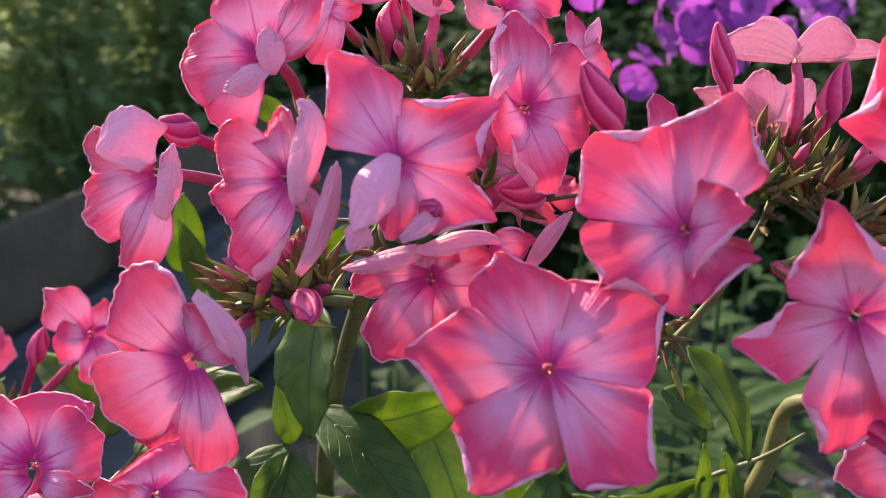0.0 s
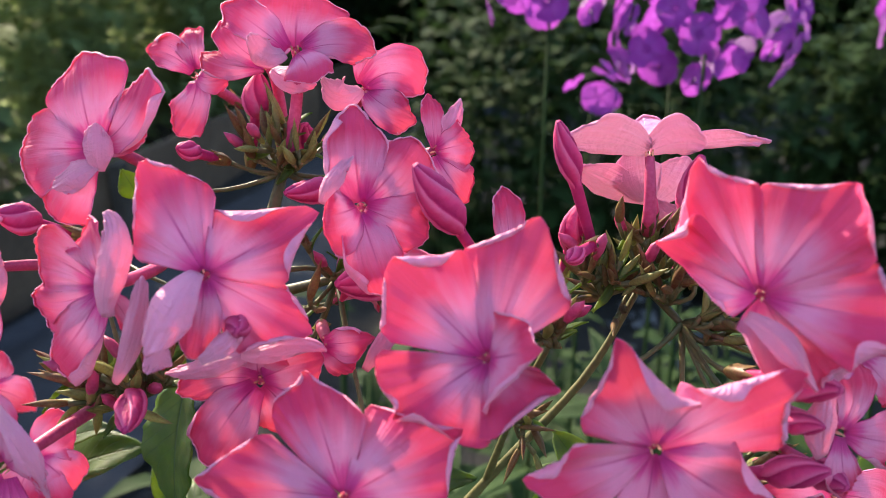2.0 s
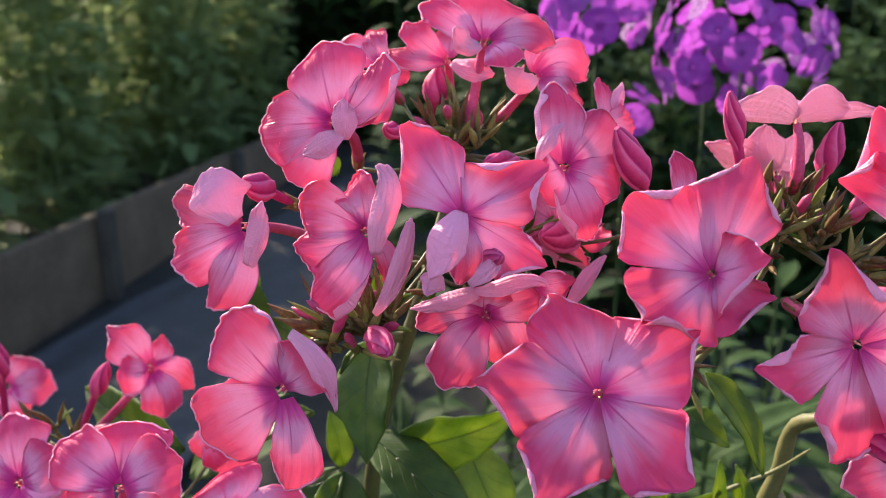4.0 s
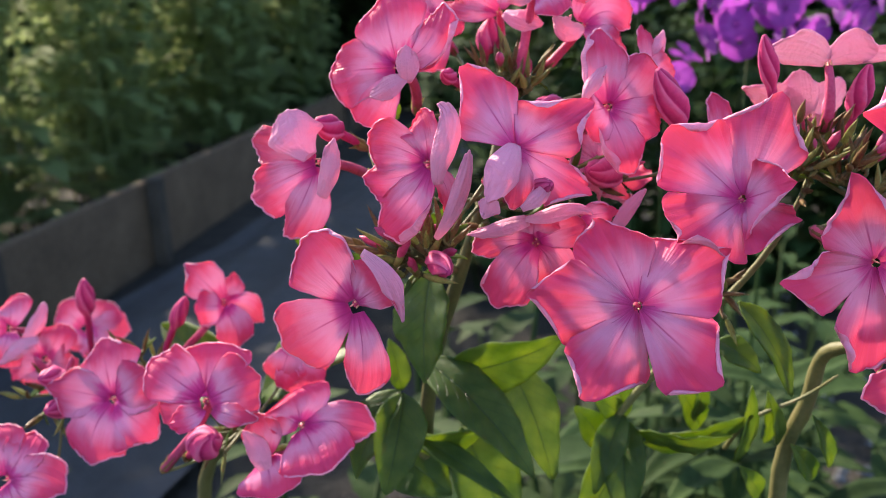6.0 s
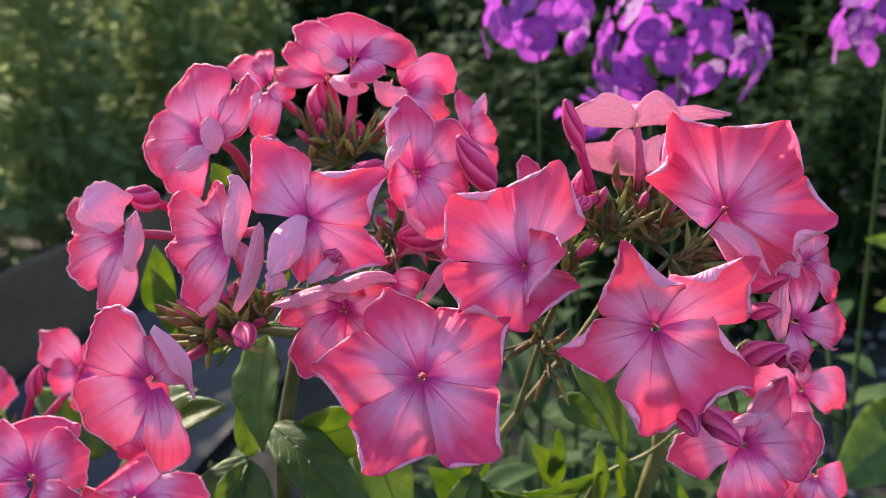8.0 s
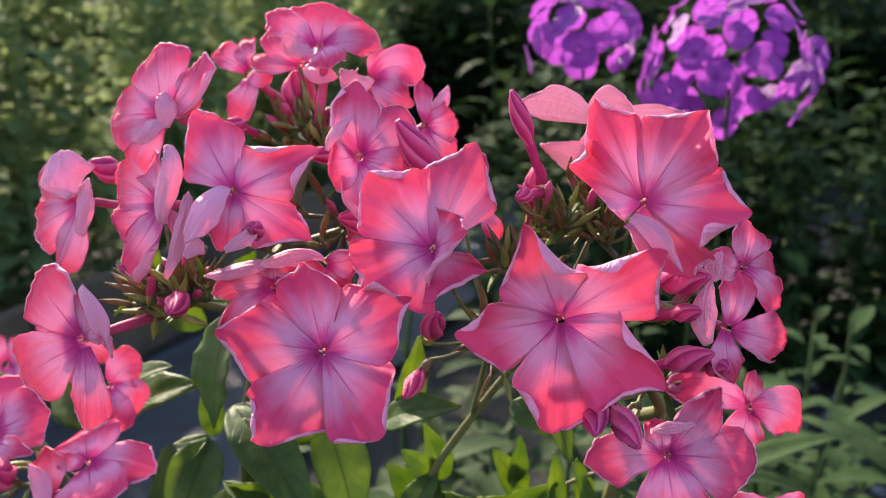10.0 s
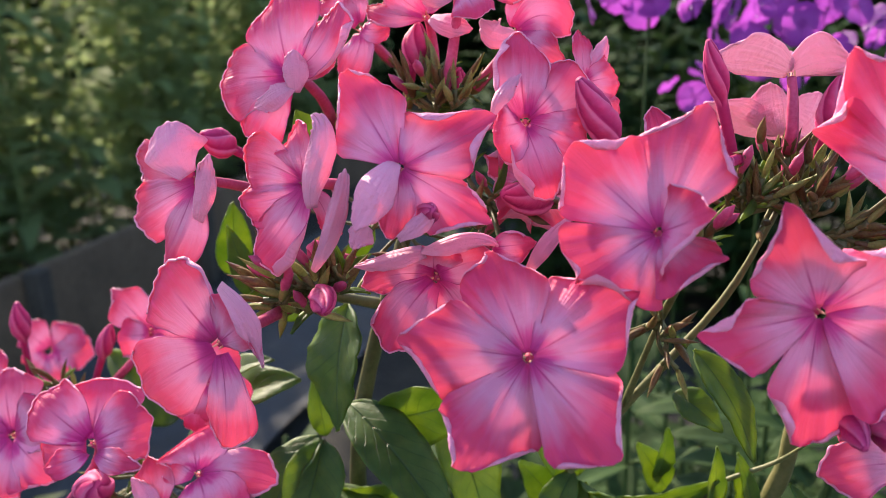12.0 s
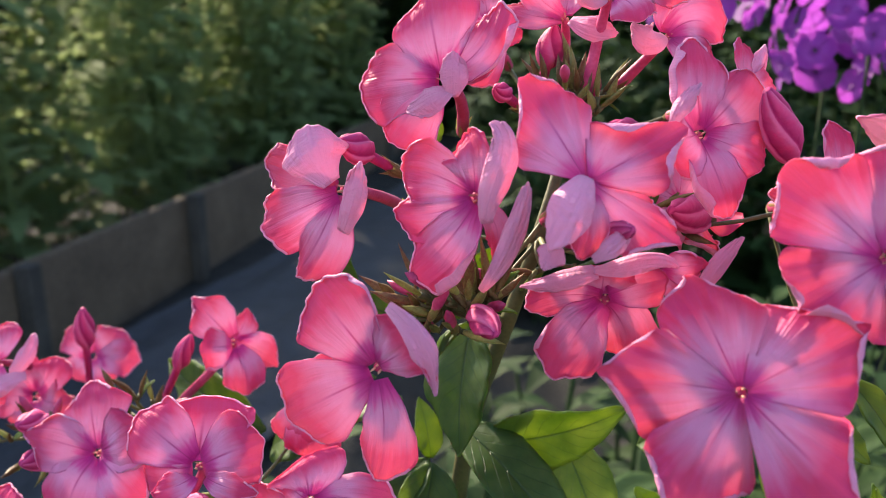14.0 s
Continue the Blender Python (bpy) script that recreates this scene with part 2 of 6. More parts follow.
def leaf_material(name, dark, light, vein):
    m, n, l, bsdf = material(name)
    uv = n.new("ShaderNodeUVMap")
    sep = n.new("ShaderNodeSeparateXYZ")
    l.new(uv.outputs[0], sep.inputs[0])
    ab = n.new("ShaderNodeMath"); ab.operation = 'SUBTRACT'; ab.inputs[1].default_value = 0.5
    l.new(sep.outputs[0], ab.inputs[0])
    ab2 = n.new("ShaderNodeMath"); ab2.operation = 'ABSOLUTE'
    l.new(ab.outputs[0], ab2.inputs[0])
    # side veins run forward from the midrib
    s = n.new("ShaderNodeMath"); s.operation = 'MULTIPLY_ADD'; s.inputs[1].default_value = -0.55
    co0 = n.new("ShaderNodeTexCoord")
    stray = node(n, "TexNoise", Scale=90.0, Detail=2.0)
    l.new(co0.outputs["Object"], stray.inputs["Vector"])
    shift = n.new("ShaderNodeMath"); shift.operation = 'MULTIPLY_ADD'; shift.inputs[1].default_value = 0.16
    l.new(stray.outputs[0], shift.inputs[0]); l.new(sep.outputs[1], shift.inputs[2])
    l.new(ab2.outputs[0], s.inputs[0]); l.new(shift.outputs[0], s.inputs[2])
    fr = n.new("ShaderNodeMath"); fr.operation = 'MULTIPLY'; fr.inputs[1].default_value = 9
    l.new(s.outputs[0], fr.inputs[0])
    pp = n.new("ShaderNodeMath"); pp.operation = 'PINGPONG'; pp.inputs[1].default_value = 0.5
    l.new(fr.outputs[0], pp.inputs[0])
    side = ramp(n, (0.0, (1, 1, 1)), (0.06, (0, 0, 0)))
    l.new(pp.outputs[0], side.inputs[0])
    mid = ramp(n, (0.0, (1, 1, 1)), (0.03, (0, 0, 0)))
    l.new(ab2.outputs[0], mid.inputs[0])
    mx = n.new("ShaderNodeMath"); mx.operation = 'MULTIPLY_ADD'; mx.inputs[1].default_value = 0.5
    l.new(side.outputs[0], mx.inputs[0]); l.new(mid.outputs[0], mx.inputs[2])
    co = n.new("ShaderNodeTexCoord")
    big = node(n, "TexNoise", Scale=140.0, Detail=8.0)
    l.new(co.outputs["Object"], big.inputs["Vector"])
    r = ramp(n, (0.3, dark), (0.7, light))
    l.new(big.outputs[0], r.inputs[0])
    cm = n.new("ShaderNodeMix"); cm.data_type = 'RGBA'
    l.new(mx.outputs[0], cm.inputs[0]); l.new(r.outputs[0], cm.inputs[6])
    cm.inputs[7].default_value = (*vein, 1)
    l.new(cm.outputs[2], bsdf.inputs["Base Color"])
    bsdf.inputs["Roughness"].default_value = 0.52
    bsdf.inputs["Specular IOR Level"].default_value = 0.3
    inv = n.new("ShaderNodeMath"); inv.operation = 'MULTIPLY_ADD'; inv.inputs[1].default_value = -1.0
    l.new(mx.outputs[0], inv.inputs[0]); l.new(big.outputs[0], inv.inputs[2])
    bp = n.new("ShaderNodeBump")
    bp.inputs["Strength"].default_value, bp.inputs["Distance"].default_value = 0.6, 0.0012
    l.new(inv.outputs[0], bp.inputs["Height"]); l.new(bp.outputs[0], bsdf.inputs["Normal"])
    r2 = ramp(n, (0.3, (0.32, 0.46, 0.055)), (0.72, (0.62, 0.72, 0.10)))
    l.new(big.outputs[0], r2.inputs[0])
    shade = n.new("ShaderNodeMix"); shade.data_type = 'RGBA'
    vm = n.new("ShaderNodeMath"); vm.operation = 'MULTIPLY'; vm.inputs[1].default_value = 0.9
    l.new(mx.outputs[0], vm.inputs[0]); l.new(vm.outputs[0], shade.inputs[0])
    l.new(r2.outputs[0], shade.inputs[6])
    shade.inputs[7].default_value = (0.16, 0.24, 0.05, 1)
    thin(n, l, bsdf, shade.outputs[2], 0.38)
    return m


LEAF = leaf_material("leaf_blade", (0.026, 0.058, 0.015), (0.072, 0.118, 0.034), (0.085, 0.13, 0.045))


LEAF_BACK = leaf_material("leaf_underside", (0.06, 0.11, 0.03), (0.10, 0.16, 0.05), (0.18, 0.25, 0.10))


# ---- mesh tools ----
def mesh_object(name, verts, faces, mats, parent=None, label="", uvs=None, slots=None, smooth=True):
    me = bpy.data.meshes.new(name)
    me.from_pydata([tuple(v) for v in verts], [], faces)
    for m in mats:
        me.materials.append(m)
    if slots is not None:
        me.polygons.foreach_set("material_index", [i % 2 for i in slots])
    if smooth:
        me.polygons.foreach_set("use_smooth", [True] * len(faces) if slots is None else [i != 2 for i in slots])
    if uvs is not None:
        layer = me.uv_layers.new(name="UVMap")
        idx = [i for f in faces for i in f]
        layer.data.foreach_set("uv", [c for i in idx for c in uvs[i]])
    me.update()
    ob = new(name, me)
    ob.parent = parent
    if label:
        ob["label"] = label
    return ob


def empty(name, place, parent=None):
    ob = new(name)
    ob.empty_display_size = 0.01
    ob.location = place
    ob.parent = parent
    return ob


def sheet(front, thick, uv):
    """Two-sided thin sheet from a grid of points: face, back and rim."""
    rows, cols = front.shape[:2]
    du = np.gradient(front, axis=0)
    dv = np.gradient(front, axis=1)
    nrm = np.cross(dv, du)
    nrm /= np.linalg.norm(nrm, axis=2, keepdims=True) + 1e-12
    back = front - nrm * thick
    verts = np.concatenate([front.reshape(-1, 3), back.reshape(-1, 3)])
    k = rows * cols
    faces, slots = [], []
    for i in range(rows - 1):
        for j in range(cols - 1):
            a = i * cols + j
            faces.append((a, a + 1, a + cols + 1, a + cols)); slots.append(0)
            faces.append((k + a, k + a + cols, k + a + cols + 1, k + a + 1)); slots.append(1)
    ring = [j for j in range(cols)] + [i * cols + cols - 1 for i in range(1, rows)]
    ring += [(rows - 1) * cols + j for j in range(cols - 2, -1, -1)] + [i * cols for i in range(rows - 2, 0, -1)]
    for a, b in zip(ring, ring[1:] + ring[:1]):
        faces.append((b, a, k + a, k + b)); slots.append(2)
    uvs = np.concatenate([uv.reshape(-1, 2)] * 2)
    return verts, faces, slots, uvs


def ease(x):
    x = np.clip(x, 0, 1)
    return x * x * (3 - 2 * x)


def tube_mesh(path, radii, sides=8):
    """Round tube along a path, with its ends closed."""
    path = [Vector(p) for p in path]
    verts, faces = [], []
    side = None
    for i, p in enumerate(path):
        d = (path[min(i + 1, len(path) - 1)] - path[max(i - 1, 0)]).normalized()
        if side is None:
            side = d.orthogonal().normalized()
        side = (side - d * side.dot(d)).normalized()
        other = d.cross(side)
        for k in range(sides):
            a = 2 * math.pi * k / sides
            verts.append(p + (side * math.cos(a) + other * math.sin(a)) * radii[i])
    for i in range(len(path) - 1):
        for k in range(sides):
            a, b = i * sides + k, i * sides + (k + 1) % sides
            faces.append((a, b, b + sides, a + sides))
    faces.append(tuple(range(sides - 1, -1, -1)))
    faces.append(tuple(range((len(path) - 1) * sides, len(path) * sides)))
    return verts, faces


def bent(a, b, sag, n=8):
    """Points from a to b along an arc that leaves the straight line by sag."""
    a, b, sag = Vector(a), Vector(b), Vector(sag)
    return [a.lerp(b, i / (n - 1)) + sag * (4 * (i / (n - 1)) * (1 - i / (n - 1))) for i in range(n)]


# ---- petals and flowers ----
class P:
    """One petal: clock angle, length in mm, lift in degrees, angular reach to both sides, how long its two
    corners are beside its tip; in degrees the roll of the tip and of the left and right sides;
    in mm the curled hems on both sides of the tip."""

    def __init__(self, az, length, lift, left, right, kl, kr, tip=0, rl=0, rr=0, arch=0, hl=0.85, hr=0.85, cup=0, twist=12):
        self.az, self.length, self.lift, self.left, self.right = az, length / 1000, lift, left, right
        self.kl, self.kr, self.tip, self.rl, self.rr, self.arch = kl, kr, tip, rl, rr, arch
        self.hl, self.hr, self.cup, self.twist = hl, hr, cup, twist


class S:
    """A freely bent petal: a spine of three or four points from the throat to the tip, half widths in mm at even
    steps along it to both sides, the way its face looks, the degrees through which each side rolls towards the
    face, the mm of each margin that are turned over, and where along the petal the sheet begins."""

    def __init__(self, spine, left, right, face=None, roll=(0, 0), hem=(0, 0), start=0.0):
        self.spine, self.left, self.right, self.face, self.roll, self.hem, self.start = spine, left, right, face, roll, hem, start


def free_points(p, facing, seed, rows=30, cols=37):
    rng = random.Random(seed)
    ph = [rng.uniform(0, 6) for _ in range(8)]
    pts = np.array(p.spine)
    s = np.concatenate([[0], np.cumsum(np.linalg.norm(np.diff(pts, axis=0), axis=1))])
    length = s[-1]
    s = s / length
    u = 1 - (1 - np.linspace(0, 1, rows)) ** 1.7
    c = np.stack([np.polyval(np.polyfit(s, pts[:, i], len(pts) - 1), u) for i in range(3)], axis=1)
    d = np.gradient(c, u, axis=0)
    d /= np.linalg.norm(d, axis=1, keepdims=True)
    n = np.array(Vector(p.face if p.face else facing).normalized())[None, :]
    n = n - d * (d @ n[0])[:, None]
    n /= np.linalg.norm(n, axis=1, keepdims=True)
    x = np.cross(d, n)
    # outline: eased between the given widths; the outer margin falls back from the tip to two rounded corners
    fine = np.linspace(0, 1, 101)
    half = []
    for given in (p.left, p.right):
        w = np.interp(fine, np.linspace(0, 1, len(given)), np.array(given) / 1000)
        for _ in range(2):
            w = np.convolve(np.pad(w, 6, mode="reflect", reflect_type="odd"), np.ones(13) / 13, mode="valid")
        half.append(np.interp(u, fine, w))
    v = np.linspace(-1, 1, cols)
    av = np.abs(v)
    out = np.zeros((rows, cols, 3))
    q = np.linspace(0, 1, 61)
    drop = 0.24 * av ** 1.3 + 0.012 * np.sin(v * 7 + ph[1]) + 0.008 * np.sin(v * 17 + ph[2])
    for i in range(rows):
        over = max(0.0, u[i] - 0.965) * length / 0.00016
        reach = min(u[i], 0.965) + 0.00016 * math.sin(over) / length
        lip = 0.00016 * (1 - math.cos(over)) - 0.0005 * max(0.0, (min(u[i], 0.965) - 0.76) / 0.2) ** 2
        at = reach * (1 - drop * u[i])
        ci = np.stack([np.interp(at, u, c[:, k]) for k in range(3)], axis=1)
        xi = np.stack([np.interp(at, u, x[:, k]) for k in range(3)], axis=1)
        ni = np.stack([np.interp(at, u, n[:, k]) for k in range(3)], axis=1)
        corner = 1 - 0.07 * u[i] ** 12
        for sign, w, roll, hem in ((-1, half[0][i], p.roll[0], p.hem[0]), (1, half[1][i], p.roll[1], p.hem[1])):
            grow = float(ease(u[i] * 2.2))
            full = radians(roll) * (0.35 + 0.65 * grow)
            stretch = abs(full) / math.sin(min(abs(full), math.pi / 2)) if abs(full) > 0.02 else 1.0
            arc = w * stretch * corner + hem / 1000 * grow * 0.9
            psi = full * q ** 1.15
            if hem:
                share = min(0.5, hem / 1000 * 1.15 * grow / max(arc, 1e-6))
                wave = 0.85 + 0.15 * math.sin(u[i] * 7 + ph[0] + sign) if hem > 1 else 0.5 + 0.5 * math.sin(u[i] * 6.5 + ph[0] + 2 * sign)
                psi = psi + radians(165) * wave * ease((q - 1 + share) / max(share * 0.75, 1e-3)) * grow
            X = np.concatenate([[0], np.cumsum(np.cos(psi))[:-1] / 60])
            H = np.concatenate([[0], np.cumsum(np.sin(psi))[:-1] / 60])
            sel = v * sign > 0
            edge = 1 + 0.03 * math.sin(u[i] * 8 + ph[1] + sign) + 0.014 * math.sin(u[i] * 21 + ph[2] + sign)
            a = np.interp(av[sel], q, X) * arc * edge * sign
            h = np.interp(av[sel], q, H) * arc + lip
            out[i, sel] = ci[sel] + a[:, None] * xi[sel] + h[:, None] * ni[sel]
        out[i, cols // 2] = ci[cols // 2] + n[i] * lip
    # uneven surface: broad swells, radial pleats that grow outwards, a crease on the midrib
    U, V = u[:, None], v[None, :]
    b = 0.00035 * U * np.sin(V * 3.4 + ph[3] + 2 * U) + 0.00022 * U * np.sin(V * 8 + ph[4]) * np.abs(V) ** 0.5
    b = b + 0.00010 * U ** 2 * np.sin(V * 19 + ph[5] + 3 * U) + 0.00007 * U ** 3 * np.sin(V * 37 + ph[6])
    b = b + 0.00006 * np.sin(U * 24 + V * 4 + ph[7]) * np.abs(V) ** 2 - 0.0004 * np.exp(-(V / 0.10) ** 2) * U * (1 - U)
    out = out + b[..., None] * n[:, None, :]
    uv = np.stack([(V + 1) / 2 + 0 * U, p.start + (1 - p.start) * U + 0 * V], axis=2)
    return out, uv


def petal_points(p, seed, rows=26, cols=33):
    rng = random.Random(seed)
    L = p.length
    v = np.linspace(-1, 1, cols)[None, :]
    u = 1 - (1 - np.linspace(0.0, 1.0, rows)[:, None]) ** 1.5
    av = np.abs(v)
    reach = np.where(v < 0, p.left, p.right) + 4.0
    k = np.where(v < 0, p.kl, p.kr)
    full = np.radians(np.maximum(reach, 8))
    hem = (p.hl + (p.hr - p.hl) * ease((v + 0.3) / 0.6)) / 1000
    # outer margin: nearly straight from the tip to each corner
    slope = (1 / k - np.cos(full)) / np.sin(full)
    th = v * full
    line = 1 / (np.cos(th) + slope * np.sin(np.abs(th)))
    edge = line * (1 + 0.30 * av * (1 - av) - 0.13 * av ** 7)
    ripple = 0.022 * np.sin(v * 6 + rng.uniform(0, 6)) + 0.009 * np.sin(v * 15 + rng.uniform(0, 6)) + 0.003 * np.sin(v * 27 + rng.uniform(0, 6))
    R = L * (edge + ripple) + np.abs(hem) * 0.9 * (1 - 0.55 * av ** 3)
    r = (0.03 * L + (R - 0.03 * L) * u)
    th = th * (1.04 + 0.22 * (1 - u) ** 2)
    x, y = r * np.sin(th), r * np.cos(th)
    up = np.zeros_like(x)
    phase = rng.uniform(0, 6)
    # curled hem along the outer margin
    for sign, h in ((-1, p.hl), (1, p.hr)):
        if not h:
            continue
        kk, ff = (p.kl, p.left) if sign < 0 else (p.kr, p.right)
        ff = radians(max(ff + 4, 8))
        tip, corner = np.array([0.0, L * 1.02]), np.array([sign * kk * L * math.sin(ff), kk * L * math.cos(ff)])
        d = corner - tip
        d /= np.linalg.norm(d)
        n = np.array([-d[1], d[0]]) if sign < 0 else np.array([d[1], -d[0]])
        if n[1] < 0:
            n = -n
        rad = abs(h) / 1000 / 2.7
        s = (x - tip[0]) * n[0] + (y - tip[1]) * n[1] + rad
        s = np.clip(s, 0, None) * ease((sign * v + 0.22) / 0.44) * (0.80 + 0.20 * np.sin(v * 5 + phase))
        x = x - n[0] * (s - rad * np.sin(s / rad))
        y = y - n[1] * (s - rad * np.sin(s / rad))
        up = up + math.copysign(1, h) * rad * (1 - np.cos(s / rad))
    # bend along the length
    s = np.linspace(0, 1.4, 150)
    phi = np.radians(p.lift + 7 + p.arch * (1 - 2 * s) - 14 * np.minimum(s, 1) + p.tip * ease((s - 0.55) / 0.45))
    ds = s[1] - s[0]
    Y = np.concatenate([[0], np.cumsum(np.cos(phi))[:-1] * ds]) * L
    Z = np.concatenate([[0], np.cumsum(np.sin(phi))[:-1] * ds]) * L
    yy = np.clip(y / L, 0, 1.39)
    py, pz, ph = np.interp(yy, s, Y), np.interp(yy, s, Z), np.interp(yy, s, phi)
    # bend across: the side margins roll, more so towards the tip
    w = np.maximum(L * np.sin(full), 1e-5) + 0 * u
    q = np.linspace(0, 1.6, 90)
    px, pn = np.zeros_like(x), np.zeros_like(x)
    for sign, roll in ((-1, p.rl), (1, p.rr)):
        for i in range(rows):
            grow = float(ease(u[i, 0] * 1.25 - 0.1))
            psi = np.radians((-9 + p.cup) * q * grow + roll * grow * ease((q - 0.35) / 0.6))
            X = np.concatenate([[0], np.cumsum(np.cos(psi))[:-1] * (q[1] - q[0])])
            H = np.concatenate([[0], np.cumsum(np.sin(psi))[:-1] * (q[1] - q[0])])
            sel = (v[0] * sign > 0)
            t = np.clip(np.abs(x[i]) / w[i], 0, 1.59)
            px[i, sel] = sign * np.interp(t[sel], q, X) * w[i][sel]
            pn[i, sel] = np.interp(t[sel], q, H) * w[i][sel]
    # uneven surface: folds, fine ruffles towards the margin, a crease along the midrib
    a, b, c = rng.uniform(0, 6), rng.uniform(0, 6), rng.uniform(0, 6)
    fold = 0.0012 * u * np.sin(v * 3.6 + a) + 0.0007 * u ** 2 * np.sin(v * 9 + b + 2 * u) + 0.0003 * u ** 3 * np.sin(v * 25 + c) + 0.00016 * u ** 4 * np.sin(v * 47 + a)
    fold = fold - 0.0009 * np.exp(-(v / 0.10) ** 2) * u * (1 - u)
    pn = pn + fold + up + px * math.tan(radians(p.twist)) * u
    pts = np.stack([px, py - np.sin(ph) * pn, pz + np.cos(ph) * pn], axis=2)
    uv = np.stack([(v + 1) / 2 + 0 * u, np.clip(r / (L * 1.0), 0, 1.2)], axis=2)
    return pts, uv


serial = [0]


def flower(plant, centre, facing, petals, mats=(None, None), tube=0.022, base=None):
    """A five-lobed flower on its slender tube, with the throat's cream stamens."""
    serial[0] += 1
    f = empty("flower", Vector(centre) - plant.location, plant)
    N = Vector(facing).normalized()
    up = Vector((0, 0, 1)) if abs(N.z) < 0.9 else Vector((0, 1, 0))
    U = (up - N * up.dot(N)).normalized()
    R = U.cross(N)
    for i, p in enumerate(petals):
        if isinstance(p, S):
            pts, uv = free_points(p, N, serial[0] * 17 + i)
            verts, faces, slots, uvs = sheet(pts - np.array(centre), 0.00015, uv)
            mesh_object("petal", verts, faces, [mats[0] or PETAL, mats[1] or PETAL_BACK], f, "petal curled over, pale back outwards" if p.start else "", uvs, slots)
            continue
        pts, uv = petal_points(p, serial[0] * 17 + i)
        a = radians(p.az)
        D = R * math.sin(a) + U * math.cos(a)
        X = R * math.cos(a) - U * math.sin(a)
        m = np.array([X, D, N])
        lay = 0.00035 * (i % 3)
        world_pts = (pts + np.array([0, 0.0003, lay])) @ m
        verts, faces, slots, uvs = sheet(world_pts, 0.00015, uv)
        mesh_object("petal", verts, faces, [mats[0] or PETAL, mats[1] or PETAL_BACK], f, "", uvs, slots)
    # tube behind the face
    end = Vector(base) - Vector(centre) if base else N * -tube
    path = [N * -0.0011, N * -0.0016, N * -0.004] + [(N * -tube * s).lerp(end * s, s ** 1.2) for s in (0.35, 0.55, 0.75, 1.0)]
    verts, faces = tube_mesh(path, [0.0009, 0.0009, 0.0010, 0.0011, 0.0012, 0.0013, 0.0014], 10)
    mesh_object("tube", verts, faces, [TUBE], f, "slender crimson flower tube")
    for k in range(3):
        a = k * 2.1 + serial[0]
        d = R * math.cos(a) * 0.0006 + U * math.sin(a) * 0.0006
        verts, faces = tube_mesh([d - N * 0.003, d * 1.1 - N * 0.0002, d * 1.3 + N * 0.0006], [0.00012, 0.00022, 0.00010], 6)
        mesh_object("stamen", verts, faces, [STAMEN], f)
    c = Vector(centre) - plant.location
    way = (path[-2] - path[-1]).normalized()
    calyx(plant, c + end - way * 0.002, way, 0.0075)
    pedicel(plant, c + end - way * 0.002)
    return f



nodes_of = {}


def pedicel(plant, start):
    """A thin stalk from a calyx to the nearest branch node of its plant."""
    knots = nodes_of.get(plant.name, [])
    if not knots:
        return
    goal = min((Vector(k) - plant.location for k in knots), key=lambda k: (k - start).length)
    sag = Vector((0, 0, -0.08)) * (goal - start).length
    verts, faces = tube_mesh(bent(start, goal, sag, 7), [0.0006, 0.0005, 0.00045, 0.00045, 0.0005, 0.0006, 0.0007], 7)
    mesh_object("flower_stalk", verts, faces, [STEM], plant)


def calyx(plant, base, way, length, shut=False):
    """A narrow ribbed cup with five pointed teeth; shut: the teeth still closed to a point over the young bud."""
    rng = random.Random(serial[0] * 7 + int(abs(base[0]) * 1e5))
    way = Vector(way).normalized()
    side = way.orthogonal().normalized()
    other = way.cross(side)
    verts, faces = [], []
    if shut:
        fat = rng.uniform(0.6, 1.0)
        rings = [(h, r * fat) for h, r in ((0.0, 0.0005), (0.10, 0.00085), (0.30, 0.00105), (0.50, 0.0010), (0.72, 0.00066), (0.90, 0.00026), (1.0, 0.00006))]
    else:
        rings = [(0.0, 0.0006), (0.15, 0.0012), (0.4, 0.0016), (0.62, 0.00155)]
    lean = (side * rng.uniform(-1, 1) + other * rng.uniform(-1, 1)) * 0.0009
    for h, r in rings:
        for k in range(10):
            a = 2 * math.pi * k / 10 + 0.5 * h
            ridge = 1.0 if k % 2 == 0 else 0.80
            verts.append(Vector(base) + way * (h * length) + lean * h * h * shut + (side * math.cos(a) + other * math.sin(a)) * r * ridge)
    for i in range(len(rings) - 1):
        for k in range(10):
            a, b = i * 10 + k, i * 10 + (k + 1) % 10
            faces.append((a, b, b + 10, a + 10))
    if not shut:
        for k in range(0, 10, 2):
            a = 2 * math.pi * k / 10 + 0.31
            out = rng.uniform(0.0013, 0.0024)
            verts.append(Vector(base) + way * length * rng.uniform(0.95, 1.2) + (side * math.cos(a) + other * math.sin(a)) * out)
            t = len(verts) - 1
            faces.append((30 + (k - 1) % 10, 30 + k, t))
            faces.append((30 + k, 30 + (k + 1) % 10, t))
    return mesh_object("calyx", verts, faces, [CALYX if rng.random() < 0.62 else CALYX_FRESH], plant)


